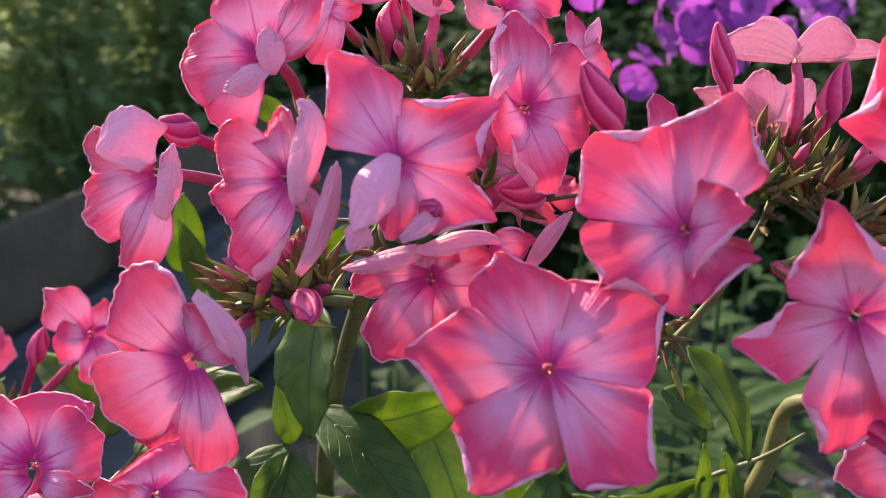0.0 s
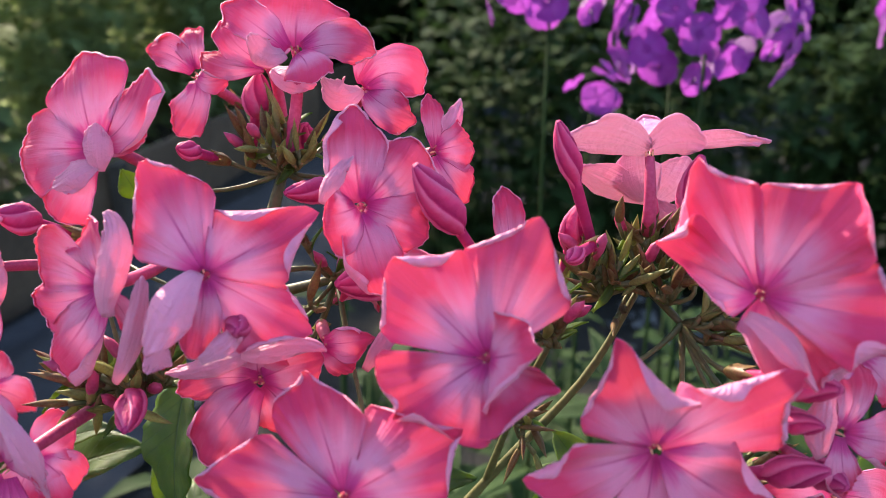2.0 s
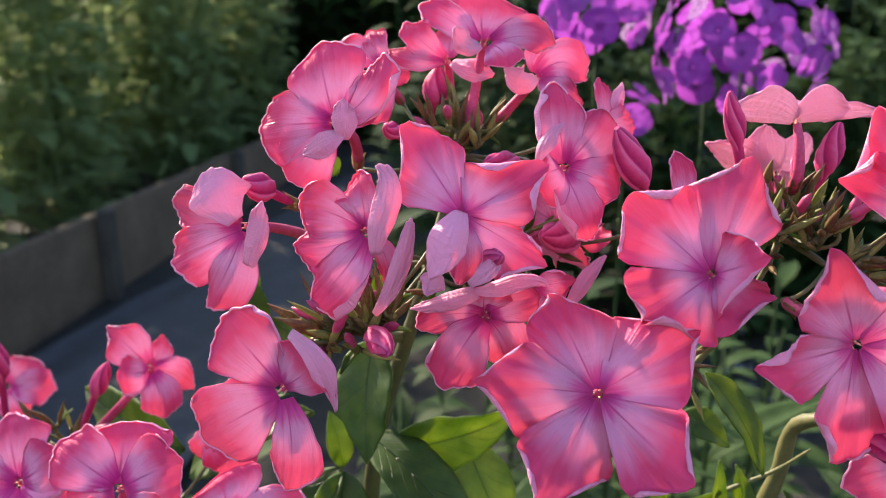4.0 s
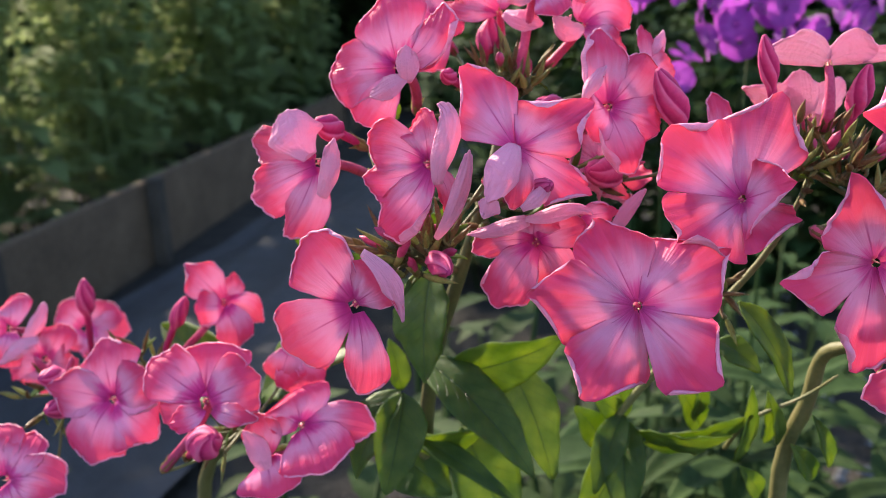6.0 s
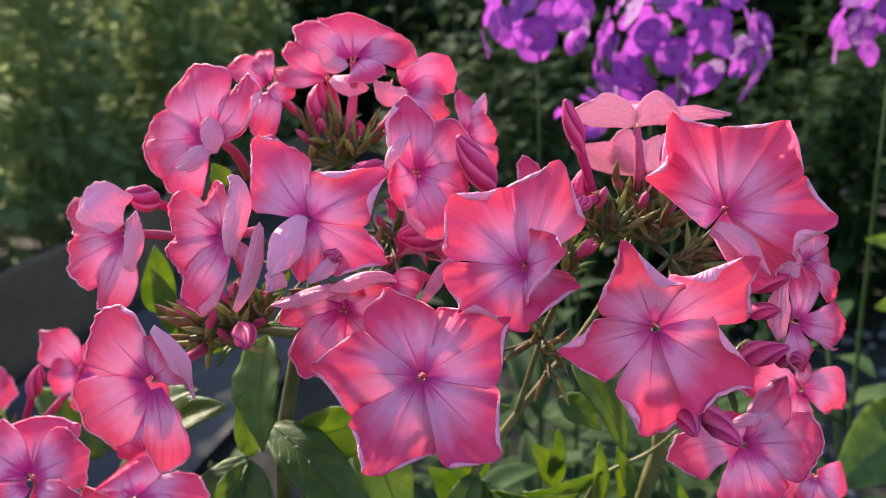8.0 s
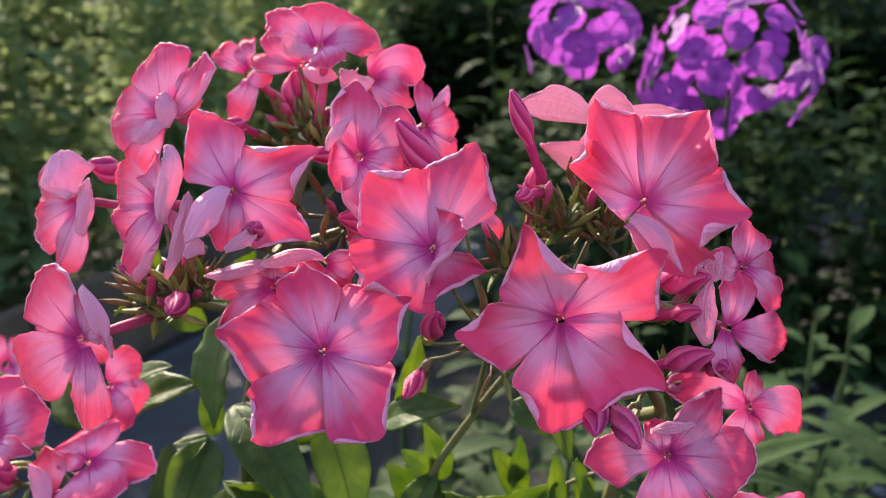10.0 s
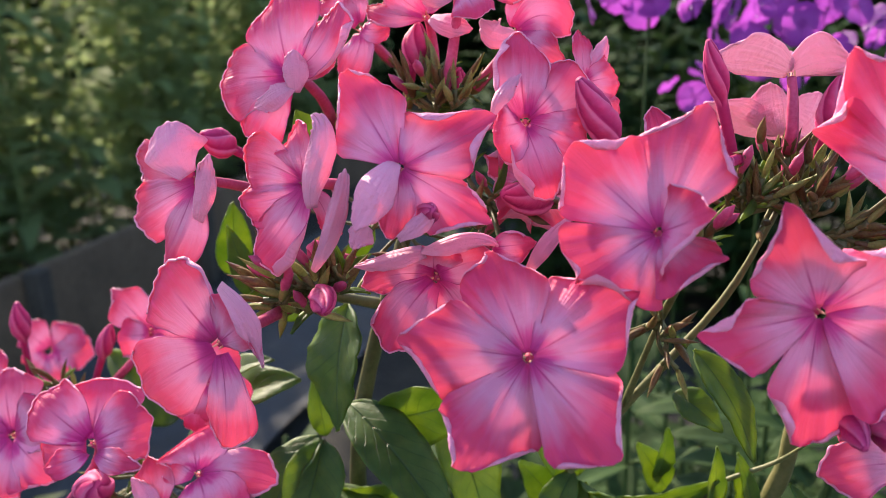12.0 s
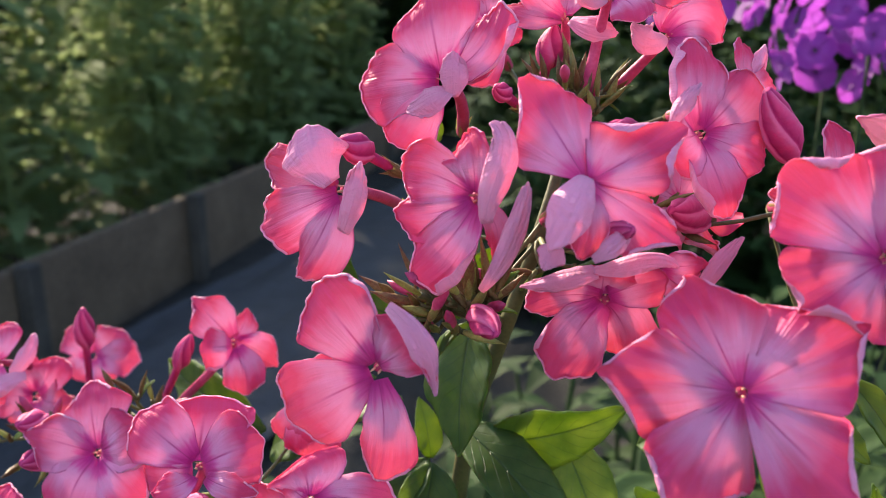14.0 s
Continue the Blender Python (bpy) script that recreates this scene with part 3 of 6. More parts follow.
def bud(plant, base, tip, width, label="", neck=0.45):
    """A bud whose petals are wound round each other, on its crimson tube (neck: the tube's share of the length)."""
    base, tip = Vector(base) - plant.location, Vector(tip) - plant.location
    way = tip - base
    length = way.length
    way.normalize()
    side = way.orthogonal().normalized()
    other = way.cross(side)
    verts, faces, uvs = [], [], []
    rows, cols = 30, 50
    for i in range(rows):
        s = i / (rows - 1)
        q = max(0.0, (s - neck) / (1 - neck))
        body = math.sin(math.pi * min(1, q ** 0.75 * 0.96)) ** 0.75 if q > 0 else 0
        r = max(0.0010 + 0.0003 * s, width * body) if q < 0.5 else max(0.00035, width * body)
        for k in range(cols):
            a = 2 * math.pi * k / cols - q * 1.7
            wave = (5 * k / cols) % 1.0
            soft = wave / 0.8 if wave < 0.8 else (1 - wave) / 0.2
            rr = r * (1 + (0.16 * soft - 0.08 + 0.025 * math.sin(q * 40 + a * 3)) * (q > 0))
            uvs.append((wave if q > 0 else 0.2, s))
            verts.append(base + way * (s * length) + (side * math.cos(a) + other * math.sin(a)) * rr)
    for i in range(rows - 1):
        for k in range(cols):
            a, b = i * cols + k, i * cols + (k + 1) % cols
            faces.append((a, b, b + cols, a + cols))
    faces.append(tuple(range(cols - 1, -1, -1)))
    faces.append(tuple(range((rows - 1) * cols, rows * cols)))
    mesh_object("bud", verts, faces, [BUD], plant, label, uvs)
    calyx(plant, base - way * 0.005, way, 0.007)
    pedicel(plant, base - way * 0.005)


def tuft(plant, node_at, ways, seed, low=0.006, high=0.016):
    """Sprays of pointed calyces on short forked stalks round a branch node, with narrow bracts and tight young buds."""
    rng = random.Random(seed)
    start = Vector(node_at) - plant.location

    def jitter(k):
        return Vector((rng.uniform(-k, k), rng.uniform(-k, k), rng.uniform(-k, k)))

    for w in ways:
        w = (Vector(w).normalized() + jitter(0.25)).normalized()
        fork = start + w * rng.uniform(low * 0.5, high * 0.8)
        verts, faces = tube_mesh(bent(start, fork, jitter(0.0015), 5), [0.0007, 0.0005, 0.0005, 0.0005, 0.0006], 6)
        mesh_object("flower_stalk", verts, faces, [STEM], plant)
        for k in range(rng.choice((2, 2, 3, 3))):
            serial[0] += 1
            way = (w * 0.7 + Vector((0, -0.1, 0.45)) + jitter(0.7)).normalized()
            foot = fork + way * rng.uniform(0.0005, 0.004) + jitter(0.0012)
            verts, faces = tube_mesh([fork, fork.lerp(foot, 0.5) + jitter(0.0003), foot], [0.0006, 0.0005, 0.0007], 6)
            mesh_object("flower_stalk", verts, faces, [STEM], plant)
            length = rng.uniform(0.0055, 0.0098)
            calyx(plant, foot, way, length, True)
            pick = rng.random()
            if pick < 0.12:
                tip = foot + way * (length + rng.uniform(0.001, 0.0035))
                verts, faces = tube_mesh([foot + way * length * 0.4, foot + way * length * 0.7, tip - way * 0.002, tip], [0.0006, 0.0011, 0.0010, 0.0001], 8)
                mesh_object("young_bud", verts, faces, [TUBE], plant, "tight crimson young bud")
            elif pick < 0.34:
                side = (way.orthogonal() + w * 0.6 + jitter(0.5)).normalized()
                at = fork + plant.location
                leaf(plant, at, at + side * rng.uniform(0.004, 0.010), 0.0018, way, 0.1, 0.3, None, "", 8, 5)


def stem(plant, points, radius, name="stem", mat=None):
    pts = [Vector(p) - plant.location for p in points]
    fine = []
    for i in range(len(pts) - 1):
        for s in range(5):
            fine.append(pts[i].lerp(pts[i + 1], s / 5))
    fine.append(pts[-1])
    for _ in range(3):
        fine = [fine[0]] + [(a + b * 2 + c) / 4 for a, b, c in zip(fine, fine[1:], fine[2:])] + [fine[-1]]
    verts, faces = tube_mesh(fine, [radius * (1 + 0.06 * math.sin(i * 1.9)) * (1 - 0.65 * (i / len(fine)) ** 2) for i in range(len(fine))], 10)
    return mesh_object(name, verts, faces, [mat or STEM], plant)


def leaf(plant, base, tip, width, facing, bend=0.12, fold=0.25, mats=None, label="", rows=22, cols=13):
    """A lance-shaped leaf with a sunken midrib, from base to tip, its upper side towards facing."""
    base, tip = Vector(base), Vector(tip)
    D = (tip - base)
    L = D.length
    D.normalize()
    N = Vector(facing)
    N = (N - D * N.dot(D)).normalized()
    X = D.cross(N)
    rng = random.Random(int(abs(base.x * 7e4) + abs(tip.z * 9e4)))
    u = np.linspace(0, 1, rows)[:, None]
    v = np.linspace(-1, 1, cols)[None, :]
    prof = np.sin(np.pi * np.clip(u, 0, 1) ** 0.85) ** 0.75 * (1 - 0.35 * u) * 1.15 + 0.03
    prof[-1] = 0.012
    x = v * width / 2 * prof
    wob = 0.03 * np.sin(u * 13 + rng.uniform(0, 6)) * np.abs(v) + 0.02 * np.sin(u * 29 + rng.uniform(0, 6)) * v ** 2
    h = L * bend * 4 * u * (1 - u) + fold * np.abs(x) + wob * width
    h = h + 0.02 * width * np.sin(u * 9 + 5 * v + rng.uniform(0, 6)) * np.abs(v) + 0.012 * width * np.cos((u - 0.28 * np.abs(v)) * 2 * np.pi * 9) * np.abs(v) * prof
    pts = (x[..., None] * np.array(X) + (u * L + 0 * v)[..., None] * np.array(D) + h[..., None] * np.array(N)) + np.array(base - plant.location)
    uv = np.stack([(v + 1) / 2 + 0 * u, u + 0 * v], axis=2)
    verts, faces, slots, uvs = sheet(pts, 0.00035, uv)
    return mesh_object("leaf" if L > 0.015 else "bract", verts, faces, mats or [LEAF, LEAF_BACK], plant, label, uvs, slots)

# ---- ground and backdrop ----
def plain_sheet(name, x0, x1, y0, y1, z, mat, n=40, rough=0.01):
    verts, faces = [], []
    for i in range(n + 1):
        for j in range(n + 1):
            x, y = x0 + (x1 - x0) * i / n, y0 + (y1 - y0) * j / n
            verts.append((x, y, z + rough * noise.noise((x * 3, y * 3, 0))))
    for i in range(n):
        for j in range(n):
            a = i * (n + 1) + j
            faces.append((a, a + n + 1, a + n + 2, a + 1))
    return mesh_object(name, verts, faces, [mat])


tagged(plain_sheet("ground", -30, 30, -20, 60, 0.0, SOIL, 80, 0.03), "dark bare garden soil", "ground", "", "structure")

# ---- pink phlox ----
main = tagged(empty("phlox_plant", (0.0, 0.17, 0.0)), "coral-pink garden phlox stem with a full domed panicle", "phlox", "pink phlox stems")
right = tagged(empty("phlox_plant", (0.06, 0.155, 0.0)), "coral-pink garden phlox stem with a full domed panicle", "phlox", "pink phlox stems")
low = tagged(empty("phlox_plant", (0.10, 0.15, 0.0)), "coral-pink garden phlox stem with a full domed panicle", "phlox", "pink phlox stems")
left = tagged(empty("phlox_plant", (-0.12, 0.20, 0.0)), "coral-pink garden phlox stem with a full domed panicle", "phlox", "pink phlox stems")

side = tagged(empty("garden_plant", (0.245, 0.42, 0.0)), "broad-leaved plant with sunlit yellow-green leaves", "perennial")

nodes_of[main.name] = [(-0.0063, 0.1820, 0.9260), (-0.0311, 0.1480, 0.8928), (0.0071, 0.1650, 0.9081), (-0.0126, 0.1700, 0.9016)]
nodes_of[right.name] = [(0.0688, 0.1620, 0.9092), (0.0740, 0.1500, 0.9054), (0.0447, 0.1600, 0.8831)]
nodes_of[low.name] = [(0.0807, 0.1400, 0.8792), (0.0865, 0.1500, 0.8683)]
nodes_of[left.name] = [(-0.1213, 0.2000, 0.8369), (-0.0837, 0.1700, 0.8327), (-0.1521, 0.2000, 0.8290)]

flower(main, (0.0155, 0.1090, 0.8960), (-0.12, -0.90, 0.42), [
    P(-26, 19.0, -6, 24, 38, 0.85, 0.63, hr=1.0),
    P(56, 19.3, 6, 43, 37, 0.69, 0.73, hr=1.0),
    P(133, 20.3, 6, 36, 28, 0.71, 0.85, hr=1.2),
    P(-153, 20.4, 3, 36, 30, 0.71, 0.78, hr=1.0),
    P(-87, 20.1, 6, 34, 29, 0.76, 0.74, hr=1.0)])
flower(right, (0.0600, 0.1105, 0.9040), (0.10, -0.99, 0.02), [
    P(-22, 16.9, 7, 46, 42, 0.72, 0.55, hr=4.5),
    P(52, 20.8, 8, 32, 32, 0.48, 0.82, hl=4.0),
    P(124, 20.5, 8, 41, 33, 0.51, 0.82, hl=5),
    P(-176, 22.1, 5, 27, 33, 0.93, 0.62, hr=1.6),
    P(-97, 18.8, 12, 35, 24, 0.74, 0.68, hr=1.5)])
flower(right, (0.0750, 0.1185, 0.9245), (-0.45, -0.88, 0.12), [
    P(-30, 19.7, 3, 41, 20, 0.72, 0.79, hl=1.8),
    P(29, 19.0, -0, 36, 30, 0.81, 0.81, hr=1.5),
    P(89, 18.5, 9, 28, 25, 0.83, 0.78, hr=3),
    P(142, 15.3, -8, 16, 63, 1.05, 0.31, hr=5),
    P(-73, 14.6, -0, 64, 29, 0.34, 0.98, hr=2),
    S([(0.0728, 0.1165, 0.9220), (0.0764, 0.1123, 0.9202), (0.0813, 0.1110, 0.9133)], (0.9, 1.9, 1.9, 0.7), (0.9, 1.8, 1.8, 0.7), face=(0.00, 0.95, -0.31), roll=(35, 35), start=0.5)])
flower(right, (0.0360, 0.1160, 0.9150), (0.00, -0.88, 0.48), [
    P(-47, 19.0, 3, 29, 33, 0.85, 0.81, hr=1.8),
    P(20, 20.8, 8, 34, 35, 0.76, 0.68, hr=1),
    P(81, 10.2, 52, 51, 95, 0.86, 0.96, rl=50, cup=30),
    P(113, 10.3, 11, 8, 65, 0.71, 1.19),
    P(-123, 14.2, 4, 56, 32, 0.82, 1.12, hl=3.0, hr=2)])
flower(main, (0.0163, 0.1680, 0.9112), (0.54, -0.54, 0.65), [
    P(40, 13.4, 0, 34, 39, 0.93, 0.83, tip=30),
    P(104, 13.1, -5, 34, 37, 0.93, 0.93, hr=3.5),
    P(174, 12.1, -5, 34, 40, 0.89, 0.88, hr=3.5),
    P(249, 12.6, -3, 39, 37, 0.84, 0.86, hl=3),
    P(319, 12.0, -1, 40, 39, 0.83, 0.88, hr=2, cup=15)])
flower(main, (-0.0513, 0.1430, 0.9178), (-0.50, -0.84, 0.20), [
    S([(-0.0519, 0.1434, 0.9177), (-0.0601, 0.1475, 0.9195), (-0.0695, 0.1545, 0.9204)], (1.4, 3.4, 4.9, 4.6), (1.7, 4.0, 5.2, 5.0), roll=(10, 30)),
    S([(-0.0527, 0.1426, 0.9190), (-0.0558, 0.1438, 0.9237), (-0.0582, 0.1490, 0.9288)], (1.9, 4.6, 6.7, 5.7), (1.9, 4.4, 6.4, 5.1), face=(0.00, 0.95, -0.99), roll=(55, 55), start=0.5),
    S([(-0.0516, 0.1423, 0.9172), (-0.0597, 0.1448, 0.9133), (-0.0699, 0.1509, 0.9075)], (2.0, 4.9, 7.3, 7.0), (1.5, 3.7, 5.2, 5.0), roll=(-25, 10), hem=(0.5, 0.5)),
    S([(-0.0514, 0.1428, 0.9168), (-0.0546, 0.1408, 0.9096), (-0.0610, 0.1451, 0.8992)], (2.8, 6.6, 7.0, 3.7), (2.4, 5.7, 6.1, 3.0), roll=(-35, -30), hem=(0.5, 0.7)),
    S([(-0.0500, 0.1386, 0.9107), (-0.0478, 0.1373, 0.9170), (-0.0464, 0.1389, 0.9241)], (1.2, 2.0, 2.2, 1.8), (1.2, 2.0, 2.2, 1.8), face=(0.00, 0.95, -0.31), roll=(60, 75), start=0.5)], base=(-0.0430, 0.1790, 0.9053))
flower(main, (-0.0254, 0.1300, 0.9199), (-0.45, -0.88, 0.15), [
    S([(-0.0258, 0.1303, 0.9204), (-0.0314, 0.1319, 0.9228), (-0.0396, 0.1370, 0.9231)], (1.6, 3.9, 5.9, 5.6), (1.7, 4.1, 5.4, 5.1), hem=(0.4, 0.6)),
    S([(-0.0255, 0.1302, 0.9207), (-0.0259, 0.1296, 0.9264), (-0.0278, 0.1330, 0.9306)], (1.8, 4.4, 5.7, 5.4), (1.3, 3.0, 4.1, 3.9), roll=(0, 40)),
    S([(-0.0259, 0.1301, 0.9193), (-0.0326, 0.1314, 0.9166), (-0.0403, 0.1360, 0.9156)], (1.5, 3.7, 5.1, 4.9), (1.3, 3.0, 4.3, 4.1)),
    S([(-0.0253, 0.1293, 0.9188), (-0.0301, 0.1293, 0.9119), (-0.0369, 0.1324, 0.9045)], (2.0, 4.8, 5.9, 5.6), (1.7, 4.1, 4.8, 4.5), hem=(3.2, 0.5)),
    S([(-0.0250, 0.1300, 0.9191), (-0.0215, 0.1289, 0.9148), (-0.0222, 0.1290, 0.9083)], (1.0, 2.4, 2.8, 2.7), (1.0, 2.4, 2.4, 2.3)),
    S([(-0.0232, 0.1261, 0.9164), (-0.0220, 0.1249, 0.9235), (-0.0207, 0.1261, 0.9293), (-0.0234, 0.1303, 0.9328)], (1.0, 2.3, 2.4, 1.9), (0.9, 2.2, 2.3, 1.7), face=(0.00, 0.95, -0.31), roll=(75, 80), start=0.5),
    S([(-0.0239, 0.1266, 0.9044), (-0.0189, 0.1239, 0.9145), (-0.0165, 0.1261, 0.9241)], (0.6, 1.5, 1.7, 1.3), (0.6, 1.5, 1.7, 1.3), face=(0.00, 0.95, -0.31), roll=(80, 95), start=0.5)], base=(-0.0290, 0.1700, 0.9104))
flower(main, (-0.0329, 0.1510, 0.9381), (-0.36, -0.88, 0.30), [
    S([(-0.0330, 0.1512, 0.9386), (-0.0348, 0.1528, 0.9463), (-0.0365, 0.1578, 0.9538)], (2.8, 6.7, 8.2, 7.8), (2.8, 6.7, 9.4, 8.9), roll=(-10, -20), hem=(0.4, 0.6)),
    S([(-0.0334, 0.1511, 0.9377), (-0.0411, 0.1523, 0.9373), (-0.0503, 0.1573, 0.9356)], (2.6, 6.1, 7.9, 7.5), (2.3, 5.5, 7.1, 6.7), roll=(-15, -10), hem=(0.8, 0.5)),
    S([(-0.0335, 0.1508, 0.9367), (-0.0391, 0.1498, 0.9311), (-0.0434, 0.1509, 0.9252)], (2.6, 6.1, 7.3, 7.0), (2.3, 5.5, 6.7, 6.4), roll=(-20, -10), hem=(0.4, 1.2)),
    S([(-0.0320, 0.1517, 0.9385), (-0.0252, 0.1490, 0.9442), (-0.0224, 0.1523, 0.9519)], (1.6, 3.9, 4.1, 3.9), (1.5, 3.5, 4.1, 3.9), roll=(0, -30), hem=(0.4, 2.8)),
    S([(-0.0317, 0.1514, 0.9380), (-0.0264, 0.1494, 0.9398), (-0.0227, 0.1497, 0.9411)], (1.3, 3.0, 3.0, 2.9), (1.1, 2.7, 2.7, 2.5)),
    S([(-0.0304, 0.1461, 0.9349), (-0.0302, 0.1452, 0.9389), (-0.0304, 0.1479, 0.9426)], (1.0, 2.4, 2.5, 2.1), (1.0, 2.4, 2.5, 2.1), face=(0.00, 0.95, -0.31), roll=(60, 70), start=0.5),
    S([(-0.0306, 0.1467, 0.9362), (-0.0342, 0.1450, 0.9347), (-0.0384, 0.1466, 0.9317)], (1.1, 2.5, 3.0, 2.5), (1.1, 2.5, 3.0, 2.5), face=(0.00, 0.95, -0.76), roll=(35, 30), start=0.5)], base=(-0.0304, 0.1770, 0.9239))
flower(main, (-0.0004, 0.1720, 0.9532), (0.05, -0.85, 0.52), [
    S([(-0.0005, 0.1732, 0.9534), (-0.0007, 0.1775, 0.9589), (0.0003, 0.1799, 0.9644)], (2.9, 6.8, 9.3, 8.9), (3.0, 7.2, 10.3, 9.7), roll=(15, 15), hem=(0.5, 0.5)),
    S([(-0.0020, 0.1718, 0.9530), (-0.0082, 0.1724, 0.9579), (-0.0154, 0.1762, 0.9615)], (1.5, 3.6, 4.0, 3.8), (1.5, 3.6, 4.0, 3.8), roll=(20, 10), hem=(0.5, 0.5)),
    S([(0.0012, 0.1709, 0.9529), (0.0083, 0.1701, 0.9543), (0.0160, 0.1704, 0.9524)], (1.8, 4.2, 4.9, 4.7), (1.0, 2.4, 3.1, 2.9), roll=(20, 0), hem=(0.5, 0.8)),
    S([(0.0006, 0.1686, 0.9526), (0.0034, 0.1636, 0.9509), (0.0044, 0.1609, 0.9483)], (1.6, 3.9, 4.8, 4.5), (1.7, 4.1, 5.0, 4.8), roll=(-40, -30)),
    S([(-0.0018, 0.1685, 0.9527), (-0.0049, 0.1647, 0.9535), (-0.0073, 0.1655, 0.9566)], (1.1, 2.5, 2.7, 2.2), (1.1, 2.5, 2.7, 2.2), face=(0.00, 0.95, -0.31), roll=(50, 50), start=0.5)], base=(-0.0038, 0.1780, 0.9316))
flower(main, (-0.0086, 0.1830, 0.9486), (-0.10, -0.85, 0.52), [
    S([(-0.0088, 0.1832, 0.9488), (-0.0137, 0.1828, 0.9521), (-0.0188, 0.1880, 0.9580)], (1.2, 3.0, 3.5, 3.4), (1.4, 3.3, 3.9, 3.7), hem=(0.6, 0.3)),
    S([(-0.0094, 0.1830, 0.9483), (-0.0160, 0.1811, 0.9490), (-0.0230, 0.1853, 0.9512)], (1.1, 2.6, 3.3, 3.1), (1.0, 2.3, 2.6, 2.5), hem=(0.6, 0.3)),
    S([(-0.0074, 0.1825, 0.9480), (-0.0023, 0.1779, 0.9465), (0.0026, 0.1787, 0.9454)], (1.0, 2.4, 2.9, 2.4), (1.0, 2.4, 2.9, 2.4), face=(0.00, 0.95, -0.31), roll=(30, 30), start=0.5),
    S([(-0.0084, 0.1843, 0.9490), (-0.0077, 0.1895, 0.9528), (-0.0067, 0.1939, 0.9569)], (1.5, 3.6, 4.3, 4.1), (1.5, 3.6, 4.3, 4.1))], base=(-0.0077, 0.1890, 0.9301))
flower(main, (0.0127, 0.1760, 0.9449), (0.25, -0.85, 0.46), [
    S([(0.0125, 0.1761, 0.9452), (0.0179, 0.1762, 0.9483), (0.0251, 0.1780, 0.9437)], (2.0, 4.8, 6.0, 5.7), (2.0, 4.8, 6.0, 5.7), roll=(-10, -20), hem=(0.7, 0.5)),
    S([(0.0127, 0.1759, 0.9447), (0.0175, 0.1726, 0.9418), (0.0233, 0.1746, 0.9386)], (1.4, 3.4, 4.1, 3.9), (1.4, 3.4, 4.1, 3.9), hem=(0.5, 0.5)),
    S([(0.0119, 0.1758, 0.9450), (0.0081, 0.1714, 0.9447), (0.0046, 0.1737, 0.9471)], (1.2, 2.8, 3.8, 2.6), (1.1, 2.6, 3.5, 2.6), face=(0.00, 0.95, -0.31), roll=(35, 25), start=0.5),
    S([(0.0122, 0.1773, 0.9457), (0.0135, 0.1815, 0.9489), (0.0167, 0.1845, 0.9508)], (1.3, 3.2, 4.2, 4.0), (1.3, 3.2, 4.2, 4.0))], base=(0.0026, 0.1880, 0.9314))
flower(main, (0.0272, 0.1680, 0.9343), (0.50, -0.80, 0.33), [
    S([(0.0270, 0.1681, 0.9349), (0.0265, 0.1679, 0.9400), (0.0260, 0.1707, 0.9451)], (0.8, 1.8, 2.2, 2.1), (0.8, 1.8, 2.2, 2.1), roll=(20, 40), hem=(0.5, 0.5)),
    S([(0.0275, 0.1685, 0.9351), (0.0300, 0.1707, 0.9390), (0.0319, 0.1745, 0.9429)], (0.6, 1.5, 1.9, 1.5), (0.6, 1.5, 1.9, 1.5), face=(0.00, 0.95, -0.31), roll=(60, 40), start=0.5),
    S([(0.0272, 0.1679, 0.9341), (0.0308, 0.1685, 0.9349), (0.0347, 0.1719, 0.9349)], (1.4, 3.4, 4.7, 4.4), (1.4, 3.4, 5.2, 5.0), hem=(0.5, 0.5)),
    S([(0.0272, 0.1675, 0.9333), (0.0302, 0.1657, 0.9291), (0.0341, 0.1670, 0.9240)], (1.8, 4.3, 5.2, 5.0), (1.7, 4.0, 5.0, 4.8), hem=(0.5, 0.5))])
flower(main, (0.0147, 0.1470, 0.9287), (0.15, -0.90, 0.40), [
    S([(0.0146, 0.1473, 0.9294), (0.0136, 0.1490, 0.9383), (0.0132, 0.1545, 0.9460)], (2.2, 5.1, 5.1, 2.1), (1.9, 4.5, 6.0, 2.7), roll=(10, -10), hem=(2.6, 0.8)),
    S([(0.0152, 0.1474, 0.9293), (0.0206, 0.1492, 0.9350), (0.0242, 0.1536, 0.9400)], (2.3, 5.5, 6.3, 3.7), (2.5, 6.0, 7.8, 7.4), hem=(0.5, 0.4)),
    S([(0.0154, 0.1470, 0.9284), (0.0219, 0.1450, 0.9263), (0.0271, 0.1467, 0.9234)], (1.6, 3.9, 5.7, 5.4), (1.5, 3.5, 4.5, 4.3), hem=(0.4, 0.5)),
    S([(0.0146, 0.1466, 0.9278), (0.0175, 0.1416, 0.9215), (0.0201, 0.1403, 0.9140)], (1.6, 3.9, 4.8, 2.7), (1.7, 4.1, 4.8, 2.3), roll=(0, -10), hem=(0.5, 3.4)),
    S([(0.0139, 0.1469, 0.9287), (0.0100, 0.1429, 0.9284), (0.0083, 0.1436, 0.9281)], (2.1, 5.0, 7.4, 7.1), (2.1, 5.0, 6.5, 6.1), hem=(0.8, 0.5)),
    S([(0.0085, 0.1425, 0.9305), (0.0103, 0.1426, 0.9347), (0.0135, 0.1464, 0.9372)], (0.6, 1.5, 1.7, 1.2), (0.6, 1.5, 1.7, 1.2), face=(0.00, 0.95, -0.94), roll=(60, 60), start=0.5)])
